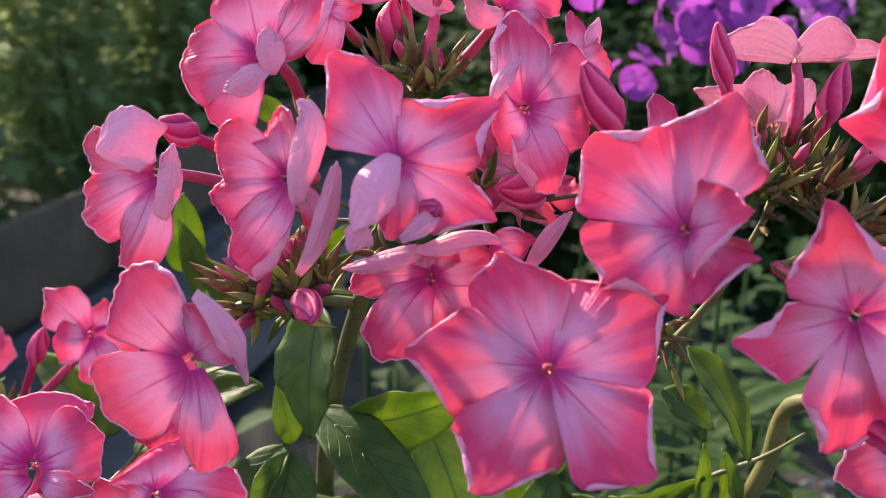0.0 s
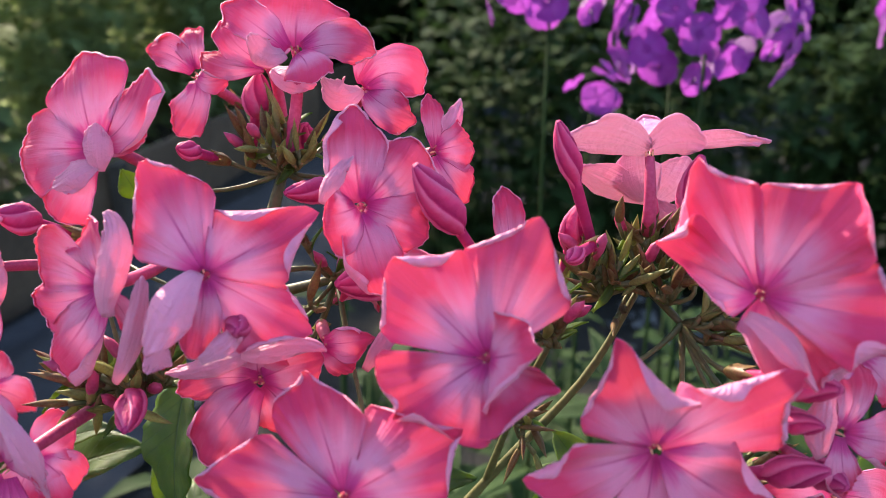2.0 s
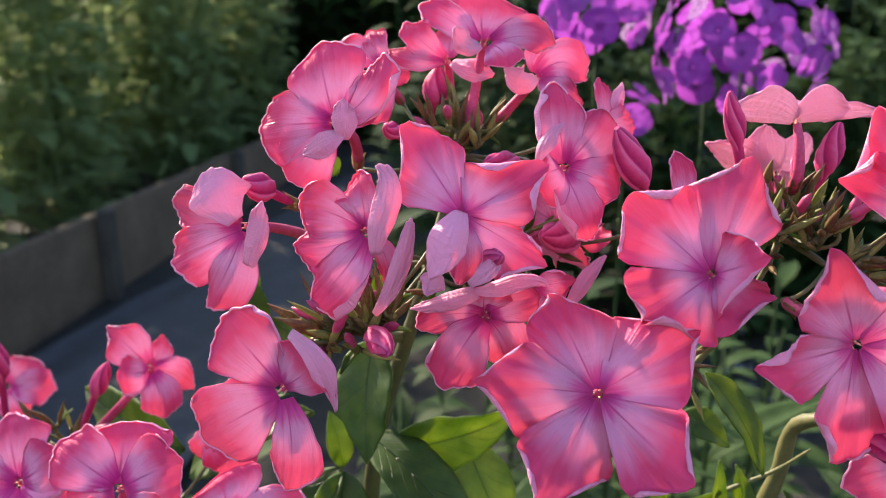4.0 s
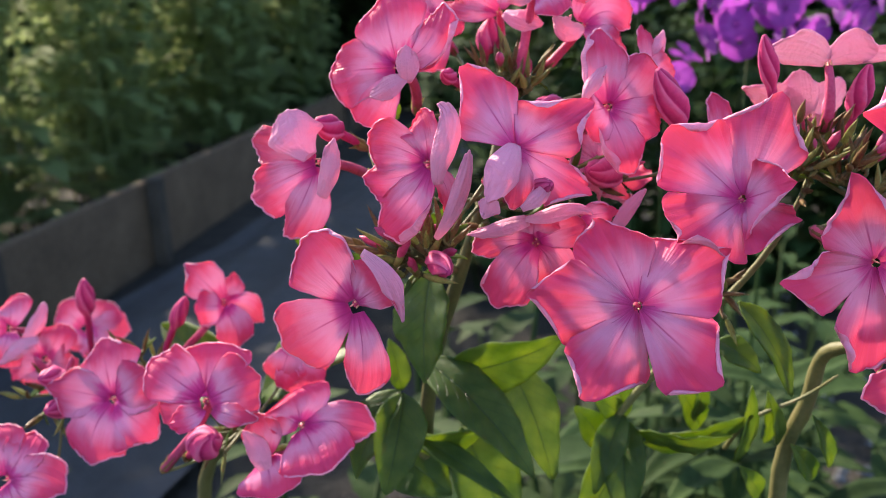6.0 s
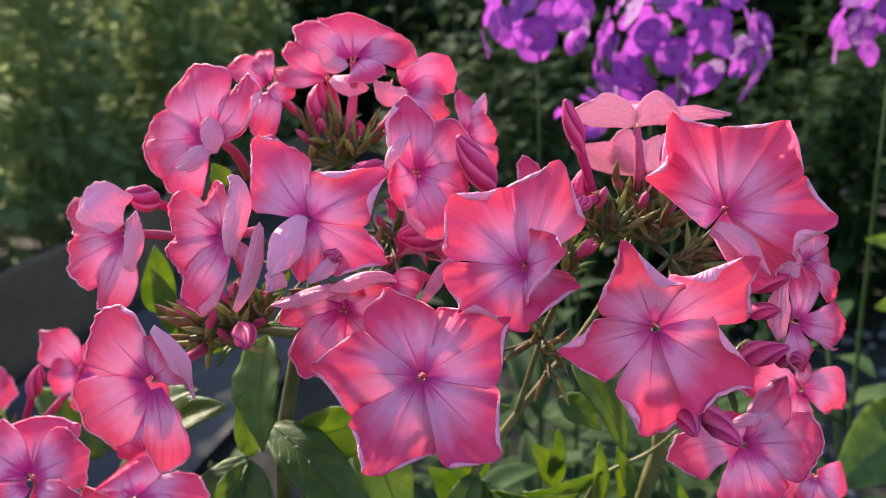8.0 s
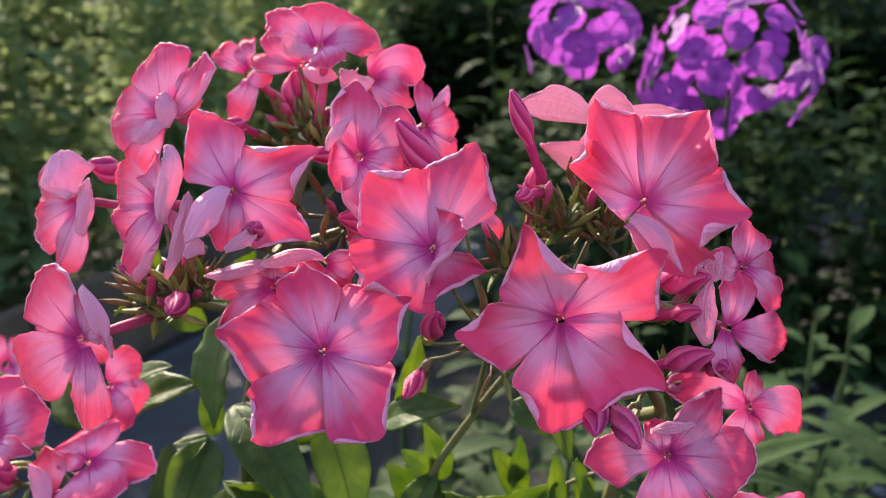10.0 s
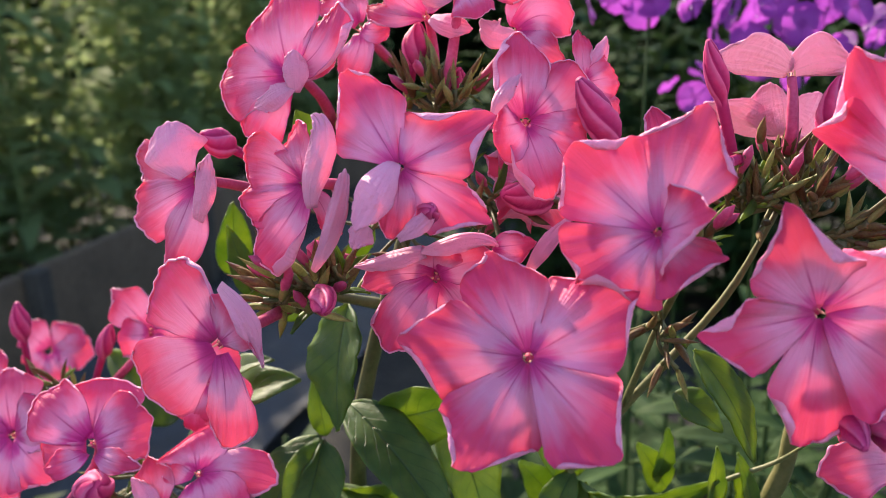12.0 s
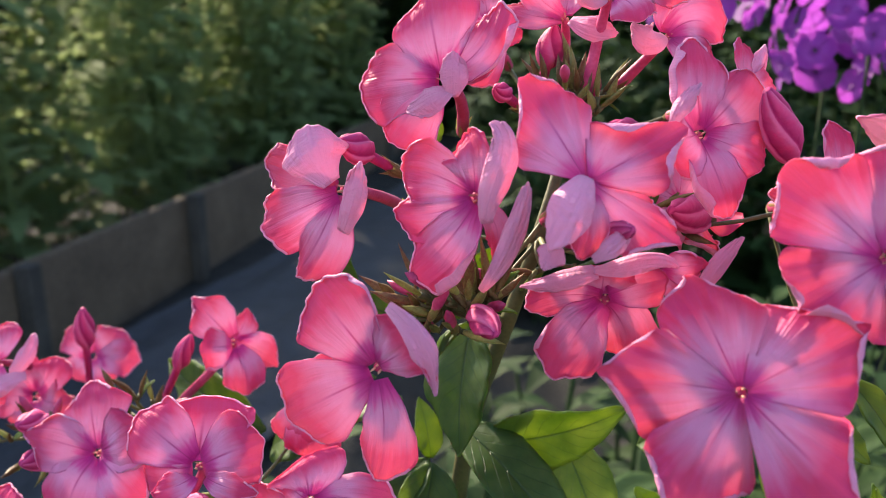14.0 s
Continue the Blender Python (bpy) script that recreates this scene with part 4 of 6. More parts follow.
flower(main, (-0.0022, 0.1340, 0.9011), (-0.08, -0.93, 0.35), [
    S([(-0.0026, 0.1346, 0.9011), (-0.0097, 0.1338, 0.9015), (-0.0166, 0.1325, 0.8992)], (0.9, 2.1, 3.2, 3.0), (1.2, 2.9, 3.5, 3.4), hem=(0.4, 0.4)),
    S([(-0.0026, 0.1338, 0.9004), (-0.0079, 0.1299, 0.8946), (-0.0116, 0.1286, 0.8874)], (2.0, 4.9, 6.3, 6.0), (1.7, 4.0, 4.9, 4.6), roll=(0, -15), hem=(0.6, 1.7)),
    S([(-0.0017, 0.1346, 0.9000), (0.0018, 0.1345, 0.8950), (0.0027, 0.1343, 0.8890)], (2.1, 5.0, 5.9, 5.6), (2.0, 4.8, 5.6, 5.3)),
    S([(-0.0016, 0.1342, 0.9017), (0.0040, 0.1345, 0.9039), (0.0090, 0.1356, 0.9051)], (1.5, 3.5, 4.6, 4.4), (1.5, 3.5, 4.4, 4.2), hem=(0.5, 0.4)),
    S([(-0.0027, 0.1353, 0.9016), (-0.0026, 0.1344, 0.9048), (-0.0025, 0.1342, 0.9071)], (1.6, 3.8, 5.9, 5.6), (1.6, 3.8, 5.9, 5.6)),
    S([(-0.0045, 0.1332, 0.9068), (0.0005, 0.1303, 0.9088), (0.0054, 0.1308, 0.9097), (0.0094, 0.1332, 0.9072)], (0.8, 1.9, 1.7, 1.3), (0.7, 1.7, 1.9, 1.3), face=(0.00, 0.95, -0.85), roll=(70, 85), start=0.5),
    S([(-0.0041, 0.1331, 0.9065), (-0.0095, 0.1307, 0.9059), (-0.0169, 0.1319, 0.9033)], (1.5, 1.9, 1.6, 1.2), (1.5, 1.9, 1.7, 1.3), face=(0.00, 0.95, -0.85), roll=(85, 70), start=0.5)])
flower(main, (0.0087, 0.1400, 0.9061), (0.20, -0.93, 0.30), [
    S([(0.0083, 0.1397, 0.9055), (0.0125, 0.1397, 0.9058), (0.0170, 0.1417, 0.9060)], (1.2, 2.8, 2.3, 0.8), (1.3, 3.1, 3.6, 1.9), hem=(1.2, 0.4)),
    S([(0.0085, 0.1395, 0.9048), (0.0110, 0.1393, 0.9024), (0.0134, 0.1401, 0.9000)], (1.1, 2.5, 2.8, 2.7), (1.1, 2.5, 2.8, 2.7)),
    S([(0.0152, 0.1414, 0.8995), (0.0192, 0.1421, 0.9055), (0.0238, 0.1465, 0.9097)], (0.7, 1.6, 1.7, 1.2), (0.7, 1.6, 1.7, 1.2), face=(0.00, 0.95, -0.31), roll=(40, 40), start=0.5)])
flower(main, (-0.0412, 0.1210, 0.8917), (-0.17, -0.98, 0.10), [
    S([(-0.0416, 0.1212, 0.8927), (-0.0470, 0.1211, 0.8998), (-0.0531, 0.1245, 0.9055)], (2.4, 5.8, 8.3, 7.9), (2.3, 5.6, 7.5, 7.1), roll=(-10, 0), hem=(0.5, 1.3)),
    S([(-0.0407, 0.1210, 0.8924), (-0.0365, 0.1180, 0.8961), (-0.0331, 0.1168, 0.8989)], (2.1, 5.0, 7.0, 6.6), (1.1, 2.7, 4.4, 5.0), roll=(-10, 0), hem=(0.5, 0.5)),
    S([(-0.0386, 0.1183, 0.9042), (-0.0331, 0.1134, 0.9005), (-0.0305, 0.1146, 0.8901)], (0.9, 1.9, 2.4, 1.0), (0.9, 1.7, 2.1, 1.0), face=(0.00, 0.95, -0.31), roll=(35, 35), start=0.5),
    S([(-0.0419, 0.1210, 0.8903), (-0.0495, 0.1202, 0.8865), (-0.0582, 0.1228, 0.8800)], (2.4, 5.7, 8.2, 7.8), (2.5, 5.9, 8.2, 7.8), roll=(-15, -10), hem=(0.4, 0.5)),
    S([(-0.0408, 0.1207, 0.8900), (-0.0396, 0.1180, 0.8821), (-0.0416, 0.1189, 0.8711)], (1.7, 4.1, 5.4, 5.1), (1.5, 3.5, 4.1, 3.9), roll=(-15, -10), hem=(0.9, 0.4))], base=(-0.0351, 0.1470, 0.8895))
flower(right, (0.0669, 0.1580, 0.9365), (0.02, 0.55, 0.83), [
    S([(0.0665, 0.1580, 0.9366), (0.0584, 0.1548, 0.9390), (0.0495, 0.1510, 0.9398)], (2.2, 5.3, 6.3, 4.2), (1.4, 3.2, 3.5, 2.5), face=(-0.05, 0.86, 0.50), roll=(25, 20), start=0.5),
    S([(0.0670, 0.1581, 0.9367), (0.0711, 0.1558, 0.9388), (0.0763, 0.1539, 0.9388)], (1.4, 3.2, 3.9, 2.8), (2.1, 5.0, 6.4, 5.0), face=(0.05, 0.86, 0.50), roll=(25, 20), start=0.5),
    S([(0.0684, 0.1610, 0.9364), (0.0826, 0.1651, 0.9373), (0.0927, 0.1668, 0.9370)], (1.1, 2.7, 2.7, 1.1), (1.2, 2.9, 3.4, 1.5), face=(0.10, 0.80, 0.60), roll=(15, 15), start=0.5),
    S([(0.0673, 0.1601, 0.9367), (0.0699, 0.1723, 0.9376), (0.0703, 0.1790, 0.9399)], (3.7, 8.8, 9.5, 7.7), (3.7, 8.8, 9.5, 7.7), face=(0.00, 0.30, 0.95), start=0.5)], (PETAL_BACK, PETAL_BACK), base=(0.0679, 0.1580, 0.9212))
flower(right, (0.0742, 0.1820, 0.9204), (0.00, 0.50, 0.86), [
    S([(0.0736, 0.1820, 0.9205), (0.0647, 0.1812, 0.9242), (0.0550, 0.1816, 0.9287)], (2.1, 4.9, 5.3, 3.2), (1.9, 4.5, 5.3, 2.9), face=(0.00, 0.80, 0.60), roll=(20, 20), start=0.5),
    S([(0.0730, 0.1812, 0.9209), (0.0702, 0.1790, 0.9267), (0.0693, 0.1810, 0.9326)], (1.9, 4.5, 5.3, 4.1), (2.2, 5.3, 6.2, 4.9), face=(-0.10, 0.80, 0.60), roll=(35, 35), start=0.5),
    S([(0.0748, 0.1820, 0.9204), (0.0783, 0.1814, 0.9248), (0.0809, 0.1833, 0.9303)], (2.1, 4.9, 5.3, 4.1), (2.1, 4.9, 5.3, 4.1), face=(0.10, 0.80, 0.60), roll=(20, 20), start=0.5),
    S([(0.0745, 0.1818, 0.9199), (0.0767, 0.1802, 0.9180), (0.0789, 0.1793, 0.9154)], (1.3, 2.9, 3.8, 2.5), (1.3, 2.9, 3.8, 2.5), face=(0.10, 0.85, 0.50), start=0.5)], (PETAL_BACK, PETAL_BACK), base=(0.0753, 0.1820, 0.9082))
flower(right, (0.0959, 0.1280, 0.9100), (0.50, -0.84, 0.20), [
    S([(0.0960, 0.1282, 0.9104), (0.0970, 0.1281, 0.9149), (0.0978, 0.1313, 0.9190)], (1.5, 3.5, 4.8, 4.5), (1.4, 3.3, 5.2, 5.0), hem=(0.5, 0.6)),
    S([(0.0963, 0.1282, 0.9100), (0.1001, 0.1281, 0.9066), (0.1050, 0.1305, 0.9012)], (1.1, 2.6, 3.1, 2.9), (1.0, 2.4, 2.8, 2.7), roll=(-30, -10), hem=(0.8, 0.5)),
    S([(0.0956, 0.1278, 0.9099), (0.0913, 0.1240, 0.9118), (0.0881, 0.1234, 0.9140)], (1.0, 2.3, 2.8, 2.7), (1.0, 2.3, 3.1, 2.9), hem=(0.5, 0.5)),
    S([(0.0903, 0.1219, 0.9092), (0.0895, 0.1204, 0.9122), (0.0902, 0.1222, 0.9141)], (0.8, 1.5, 1.5, 1.0), (0.8, 1.9, 1.9, 1.5), face=(0.00, 0.95, -0.31), roll=(60, 60), start=0.5),
    S([(0.0962, 0.1283, 0.9104), (0.1001, 0.1305, 0.9103), (0.1036, 0.1320, 0.9078)], (1.1, 2.6, 3.1, 2.9), (0.7, 1.7, 2.2, 2.1))], base=(0.0831, 0.1340, 0.8976))
flower(right, (0.0930, 0.1240, 0.8988), (0.35, -0.92, 0.15), [
    S([(0.0932, 0.1241, 0.8992), (0.0947, 0.1247, 0.9045), (0.0935, 0.1261, 0.9103)], (1.3, 3.1, 3.5, 3.4), (1.2, 2.8, 4.0, 3.8), hem=(0.5, 0.4)),
    S([(0.0939, 0.1243, 0.8983), (0.0993, 0.1244, 0.8971), (0.1058, 0.1281, 0.8942)], (1.4, 3.3, 5.0, 4.8), (1.2, 2.8, 4.3, 4.1), roll=(-15, 0), hem=(0.6, 1.8)),
    S([(0.0928, 0.1230, 0.8985), (0.0928, 0.1206, 0.8945), (0.0958, 0.1224, 0.8877)], (1.1, 2.6, 2.8, 1.6), (1.3, 3.1, 3.3, 1.6), roll=(-10, -10), hem=(0.5, 0.6)),
    S([(0.0890, 0.1203, 0.8965), (0.0876, 0.1182, 0.9029), (0.0886, 0.1213, 0.9091)], (1.0, 2.1, 2.3, 1.7), (1.0, 2.3, 2.5, 1.7), face=(0.00, 0.95, -0.31), roll=(75, 60), start=0.5)], base=(0.0787, 0.1280, 0.9017))
flower(low, (0.0826, 0.1210, 0.8724), (0.05, -0.91, 0.42), [
    S([(0.0833, 0.1212, 0.8728), (0.0884, 0.1224, 0.8793), (0.0938, 0.1266, 0.8853)], (1.3, 3.2, 3.4, 1.7), (1.6, 3.9, 4.9, 2.2), roll=(-20, 0), hem=(2.0, 0.6)),
    S([(0.0833, 0.1210, 0.8722), (0.0916, 0.1196, 0.8729), (0.1013, 0.1211, 0.8704)], (1.8, 4.3, 6.8, 6.5), (2.3, 5.4, 7.5, 7.1), roll=(-10, -15), hem=(0.6, 0.6)),
    S([(0.0822, 0.1208, 0.8720), (0.0739, 0.1185, 0.8728), (0.0659, 0.1189, 0.8699)], (1.4, 3.4, 5.4, 5.1), (1.3, 3.2, 4.7, 4.4), roll=(-15, -10), hem=(0.6, 0.8)),
    S([(0.0826, 0.1206, 0.8716), (0.0834, 0.1160, 0.8662), (0.0848, 0.1146, 0.8584)], (2.3, 5.4, 7.3, 6.9), (2.3, 5.4, 7.3, 6.9), hem=(0.6, 0.6)),
    S([(0.0824, 0.1212, 0.8728), (0.0814, 0.1216, 0.8762), (0.0818, 0.1240, 0.8789)], (1.2, 3.0, 3.4, 3.2), (1.3, 3.2, 3.6, 3.5), hem=(0.5, 0.5)),
    S([(0.0789, 0.1191, 0.8781), (0.0826, 0.1180, 0.8798), (0.0873, 0.1202, 0.8792)], (0.5, 1.3, 1.4, 0.8), (0.5, 1.3, 1.4, 0.8), face=(0.00, 0.95, -1.03), roll=(50, 50), start=0.5)])
flower(low, (0.1029, 0.1400, 0.8753), (0.30, -0.90, 0.30), [
    S([(0.1034, 0.1401, 0.8751), (0.1083, 0.1398, 0.8749), (0.1145, 0.1416, 0.8687)], (2.2, 5.1, 6.2, 3.5), (1.8, 4.3, 5.4, 3.2), hem=(0.6, 0.6)),
    S([(0.1025, 0.1399, 0.8754), (0.0934, 0.1366, 0.8805), (0.0828, 0.1351, 0.8809)], (1.3, 3.2, 4.6, 4.3), (1.3, 3.2, 4.6, 4.3), hem=(0.6, 0.6)),
    S([(0.1029, 0.1401, 0.8758), (0.1034, 0.1405, 0.8792), (0.1046, 0.1430, 0.8828)], (0.9, 2.2, 2.4, 2.3), (0.9, 2.2, 2.4, 2.3), roll=(30, 30)),
    S([(0.1030, 0.1406, 0.8743), (0.1018, 0.1385, 0.8693), (0.1018, 0.1386, 0.8640)], (1.9, 4.6, 5.9, 5.6), (1.9, 4.6, 5.9, 5.6))])
flower(low, (0.1116, 0.1460, 0.8480), (0.30, -0.81, 0.51), [
    S([(0.1116, 0.1459, 0.8478), (0.1111, 0.1432, 0.8455), (0.1097, 0.1410, 0.8412)], (2.1, 4.9, 6.3, 6.0), (2.1, 4.9, 6.3, 6.0), hem=(0.6, 0.6)),
    S([(0.1122, 0.1463, 0.8482), (0.1159, 0.1459, 0.8469), (0.1207, 0.1468, 0.8439)], (1.6, 3.8, 4.9, 4.7), (1.6, 3.8, 4.9, 4.7), hem=(0.6, 0.6)),
    S([(0.1111, 0.1460, 0.8483), (0.1073, 0.1433, 0.8480), (0.1009, 0.1409, 0.8463)], (1.5, 3.6, 4.8, 4.5), (1.5, 3.6, 4.8, 4.5), hem=(0.6, 0.6))])
flower(left, (-0.1201, 0.1680, 0.8437), (-0.10, -0.86, 0.50), [
    S([(-0.1202, 0.1685, 0.8446), (-0.1222, 0.1714, 0.8525), (-0.1252, 0.1777, 0.8593)], (3.2, 7.5, 8.4, 3.7), (3.3, 8.0, 10.8, 6.1), hem=(0.5, 0.5)),
    S([(-0.1208, 0.1681, 0.8437), (-0.1303, 0.1685, 0.8460), (-0.1419, 0.1718, 0.8458)], (2.9, 7.0, 7.5, 2.8), (2.6, 6.1, 6.5, 2.3), hem=(0.4, 1.2)),
    S([(-0.1204, 0.1675, 0.8429), (-0.1241, 0.1625, 0.8370), (-0.1254, 0.1589, 0.8271)], (3.5, 8.2, 11.5, 10.9), (3.1, 7.4, 8.2, 4.1), hem=(0.5, 0.5)),
    S([(-0.1193, 0.1674, 0.8429), (-0.1113, 0.1625, 0.8396), (-0.1048, 0.1609, 0.8346)], (3.1, 7.4, 9.1, 4.5), (3.5, 8.2, 10.5, 5.5), hem=(0.5, 0.5)),
    S([(-0.1191, 0.1682, 0.8443), (-0.1117, 0.1672, 0.8493), (-0.1076, 0.1700, 0.8514)], (2.7, 6.4, 7.8, 7.4), (2.7, 6.4, 8.2, 7.8), roll=(0, -20), hem=(0.6, 1.8))])
flower(left, (-0.0858, 0.1480, 0.8542), (0.00, -0.80, 0.60), [
    S([(-0.0860, 0.1486, 0.8551), (-0.0862, 0.1531, 0.8610), (-0.0868, 0.1584, 0.8666)], (3.8, 9.1, 11.9, 11.3), (3.8, 9.1, 11.9, 11.3), roll=(10, 10), hem=(0.4, 0.5)),
    S([(-0.0869, 0.1485, 0.8549), (-0.0933, 0.1496, 0.8594), (-0.1022, 0.1544, 0.8628)], (2.3, 5.5, 7.4, 7.0), (2.4, 5.8, 7.8, 7.4), hem=(0.6, 0.8)),
    S([(-0.0848, 0.1482, 0.8545), (-0.0773, 0.1487, 0.8582), (-0.0715, 0.1517, 0.8592)], (2.9, 7.0, 8.9, 8.5), (2.6, 6.2, 8.5, 8.1), hem=(0.5, 1.0)),
    S([(-0.0869, 0.1479, 0.8540), (-0.0918, 0.1467, 0.8540), (-0.0981, 0.1479, 0.8541)], (2.0, 4.7, 5.4, 5.1), (1.8, 4.3, 5.1, 4.9)),
    S([(-0.0857, 0.1451, 0.8535), (-0.0882, 0.1407, 0.8535), (-0.0930, 0.1400, 0.8526)], (1.3, 3.0, 3.8, 3.6), (1.3, 3.0, 3.4, 3.2), roll=(30, 20)),
    S([(-0.0830, 0.1451, 0.8534), (-0.0756, 0.1407, 0.8538), (-0.0695, 0.1402, 0.8532)], (1.1, 2.7, 3.4, 1.8), (1.1, 2.7, 3.0, 1.6), roll=(30, 20))], base=(-0.1032, 0.1580, 0.8275))
flower(left, (-0.0616, 0.1500, 0.8460), (0.00, -0.68, 0.73), [
    S([(-0.0621, 0.1505, 0.8465), (-0.0629, 0.1520, 0.8502), (-0.0656, 0.1552, 0.8531)], (2.6, 6.2, 8.2, 7.8), (3.3, 7.8, 9.9, 9.4), hem=(0.4, 0.6)),
    S([(-0.0608, 0.1500, 0.8461), (-0.0508, 0.1489, 0.8473), (-0.0412, 0.1479, 0.8453)], (2.0, 4.8, 6.1, 5.8), (2.6, 6.1, 7.7, 4.4), hem=(0.5, 0.5)),
    S([(-0.0612, 0.1493, 0.8453), (-0.0569, 0.1422, 0.8433), (-0.0539, 0.1365, 0.8393)], (3.3, 8.0, 9.9, 9.4), (3.3, 8.0, 9.9, 9.4), hem=(0.5, 0.5)),
    S([(-0.0623, 0.1500, 0.8460), (-0.0652, 0.1505, 0.8476), (-0.0677, 0.1515, 0.8497)], (1.7, 4.1, 5.0, 4.7), (1.6, 3.7, 4.5, 4.3), hem=(0.5, 0.5))])
flower(left, (-0.0710, 0.1460, 0.8389), (-0.10, -0.79, 0.61), [
    S([(-0.0709, 0.1462, 0.8391), (-0.0720, 0.1479, 0.8438), (-0.0747, 0.1515, 0.8493)], (1.7, 3.9, 5.2, 2.3), (2.2, 5.2, 6.0, 2.7), roll=(0, 20), hem=(0.4, 0.5)),
    S([(-0.0698, 0.1427, 0.8361), (-0.0724, 0.1442, 0.8415), (-0.0763, 0.1479, 0.8455)], (1.5, 2.7, 3.0, 2.1), (1.5, 2.7, 3.0, 2.1), face=(0.00, 0.95, -0.31), roll=(50, 40), start=0.5),
    S([(-0.0708, 0.1455, 0.8382), (-0.0687, 0.1405, 0.8360), (-0.0676, 0.1365, 0.8323)], (3.1, 7.3, 8.8, 8.4), (3.1, 7.3, 8.8, 8.4), hem=(0.5, 0.5))])
flower(left, (-0.0972, 0.2050, 0.8589), (0.10, -0.91, 0.40), [
    S([(-0.0975, 0.2053, 0.8595), (-0.1025, 0.2053, 0.8656), (-0.1102, 0.2089, 0.8708)], (2.4, 5.7, 6.1, 1.9), (2.6, 6.1, 6.7, 2.3), roll=(10, 10), hem=(0.6, 0.6)),
    S([(-0.0971, 0.2046, 0.8579), (-0.1005, 0.2014, 0.8588), (-0.1049, 0.2001, 0.8592)], (2.2, 5.2, 6.5, 6.2), (1.8, 4.2, 5.2, 4.9), hem=(1.2, 1.2)),
    S([(-0.0969, 0.2063, 0.8594), (-0.0953, 0.2099, 0.8623), (-0.0949, 0.2128, 0.8664)], (1.5, 3.5, 4.1, 1.9), (1.5, 3.5, 4.1, 1.9), hem=(0.5, 0.5)),
    S([(-0.0962, 0.2060, 0.8584), (-0.0909, 0.2074, 0.8556), (-0.0849, 0.2069, 0.8506)], (2.0, 4.8, 5.7, 2.9), (2.0, 4.8, 5.7, 2.9), hem=(0.5, 0.5)),
    S([(-0.0961, 0.2045, 0.8575), (-0.0933, 0.2006, 0.8529), (-0.0918, 0.1976, 0.8457)], (2.2, 5.2, 6.1, 5.8), (2.0, 4.8, 5.6, 5.3), hem=(0.6, 0.6))], base=(-0.1190, 0.2110, 0.8338))
flower(main, (-0.0072, 0.1260, 0.9236), (0.25, -0.83, 0.50), [
    P(-24, 20.4, -6, 41, 32, 0.54, 0.67, hr=1.2),
    P(66, 17.2, 3, 54, 36, 0.58, 0.68, hl=4.2, hr=2),
    P(124, 18.0, -10, 23, 39, 0.69, 0.69),
    S([(-0.0072, 0.1256, 0.9230), (-0.0070, 0.1208, 0.9178), (-0.0081, 0.1190, 0.9123)], (1.1, 2.5, 3.0, 2.8), (1.1, 2.7, 3.2, 3.0), hem=(0.5, 0.5)),
    S([(-0.0076, 0.1234, 0.9251), (-0.0095, 0.1179, 0.9227), (-0.0131, 0.1155, 0.9149)], (1.3, 3.2, 3.6, 2.9), (1.2, 2.8, 3.5, 2.9), face=(0.00, 0.95, -0.58), roll=(65, 55), start=0.5),
    S([(-0.0064, 0.1176, 0.9132), (-0.0033, 0.1181, 0.9153), (-0.0009, 0.1219, 0.9174)], (0.6, 1.4, 1.6, 1.3), (0.6, 1.4, 1.6, 1.3), face=(0.00, 0.95, -0.31), roll=(70, 85), start=0.5),
    S([(-0.0118, 0.1184, 0.9152), (-0.0131, 0.1170, 0.9135), (-0.0138, 0.1170, 0.9119)], (1.2, 2.2, 2.2, 1.6), (1.2, 2.4, 2.6, 1.8), face=(0.00, 0.95, -0.31), roll=(40, 40), start=0.5)])
flower(right, (0.0411, 0.1500, 0.9169), (0.21, -0.93, 0.31), [
    S([(0.0413, 0.1504, 0.9178), (0.0407, 0.1518, 0.9255), (0.0397, 0.1544, 0.9311)], (0.9, 2.2, 2.6, 2.5), (0.9, 2.2, 2.8, 2.7), roll=(20, 20), hem=(0.5, 0.5)),
    S([(0.0409, 0.1502, 0.9177), (0.0369, 0.1482, 0.9175), (0.0277, 0.1476, 0.9185)], (0.8, 1.8, 2.6, 2.5), (0.8, 1.8, 2.8, 1.6), hem=(0.5, 0.5)),
    S([(0.0416, 0.1511, 0.9167), (0.0445, 0.1515, 0.9130), (0.0463, 0.1514, 0.9084)], (0.8, 1.9, 2.4, 2.3), (0.8, 1.9, 2.4, 2.3))])
flower(left, (-0.1530, 0.1630, 0.8205), (-0.10, -0.80, 0.60), [
    S([(-0.1527, 0.1635, 0.8213), (-0.1482, 0.1657, 0.8277), (-0.1464, 0.1709, 0.8322)], (2.3, 5.4, 6.8, 6.5), (2.3, 5.4, 6.8, 6.5), hem=(0.5, 0.8)),
    S([(-0.1518, 0.1629, 0.8206), (-0.1424, 0.1609, 0.8223), (-0.1334, 0.1589, 0.8184)], (2.5, 5.8, 7.2, 6.8), (2.5, 5.8, 6.7, 6.3), hem=(1.2, 0.5)),
    S([(-0.1538, 0.1636, 0.8212), (-0.1563, 0.1669, 0.8279), (-0.1588, 0.1733, 0.8333)], (2.7, 6.4, 8.2, 7.8), (2.7, 6.4, 8.2, 7.8), hem=(0.5, 0.5)),
    S([(-0.1528, 0.1622, 0.8195), (-0.1485, 0.1574, 0.8152), (-0.1461, 0.1542, 0.8099)], (2.6, 6.3, 8.0, 7.6), (2.6, 6.3, 8.0, 7.6), hem=(0.5, 0.5))])
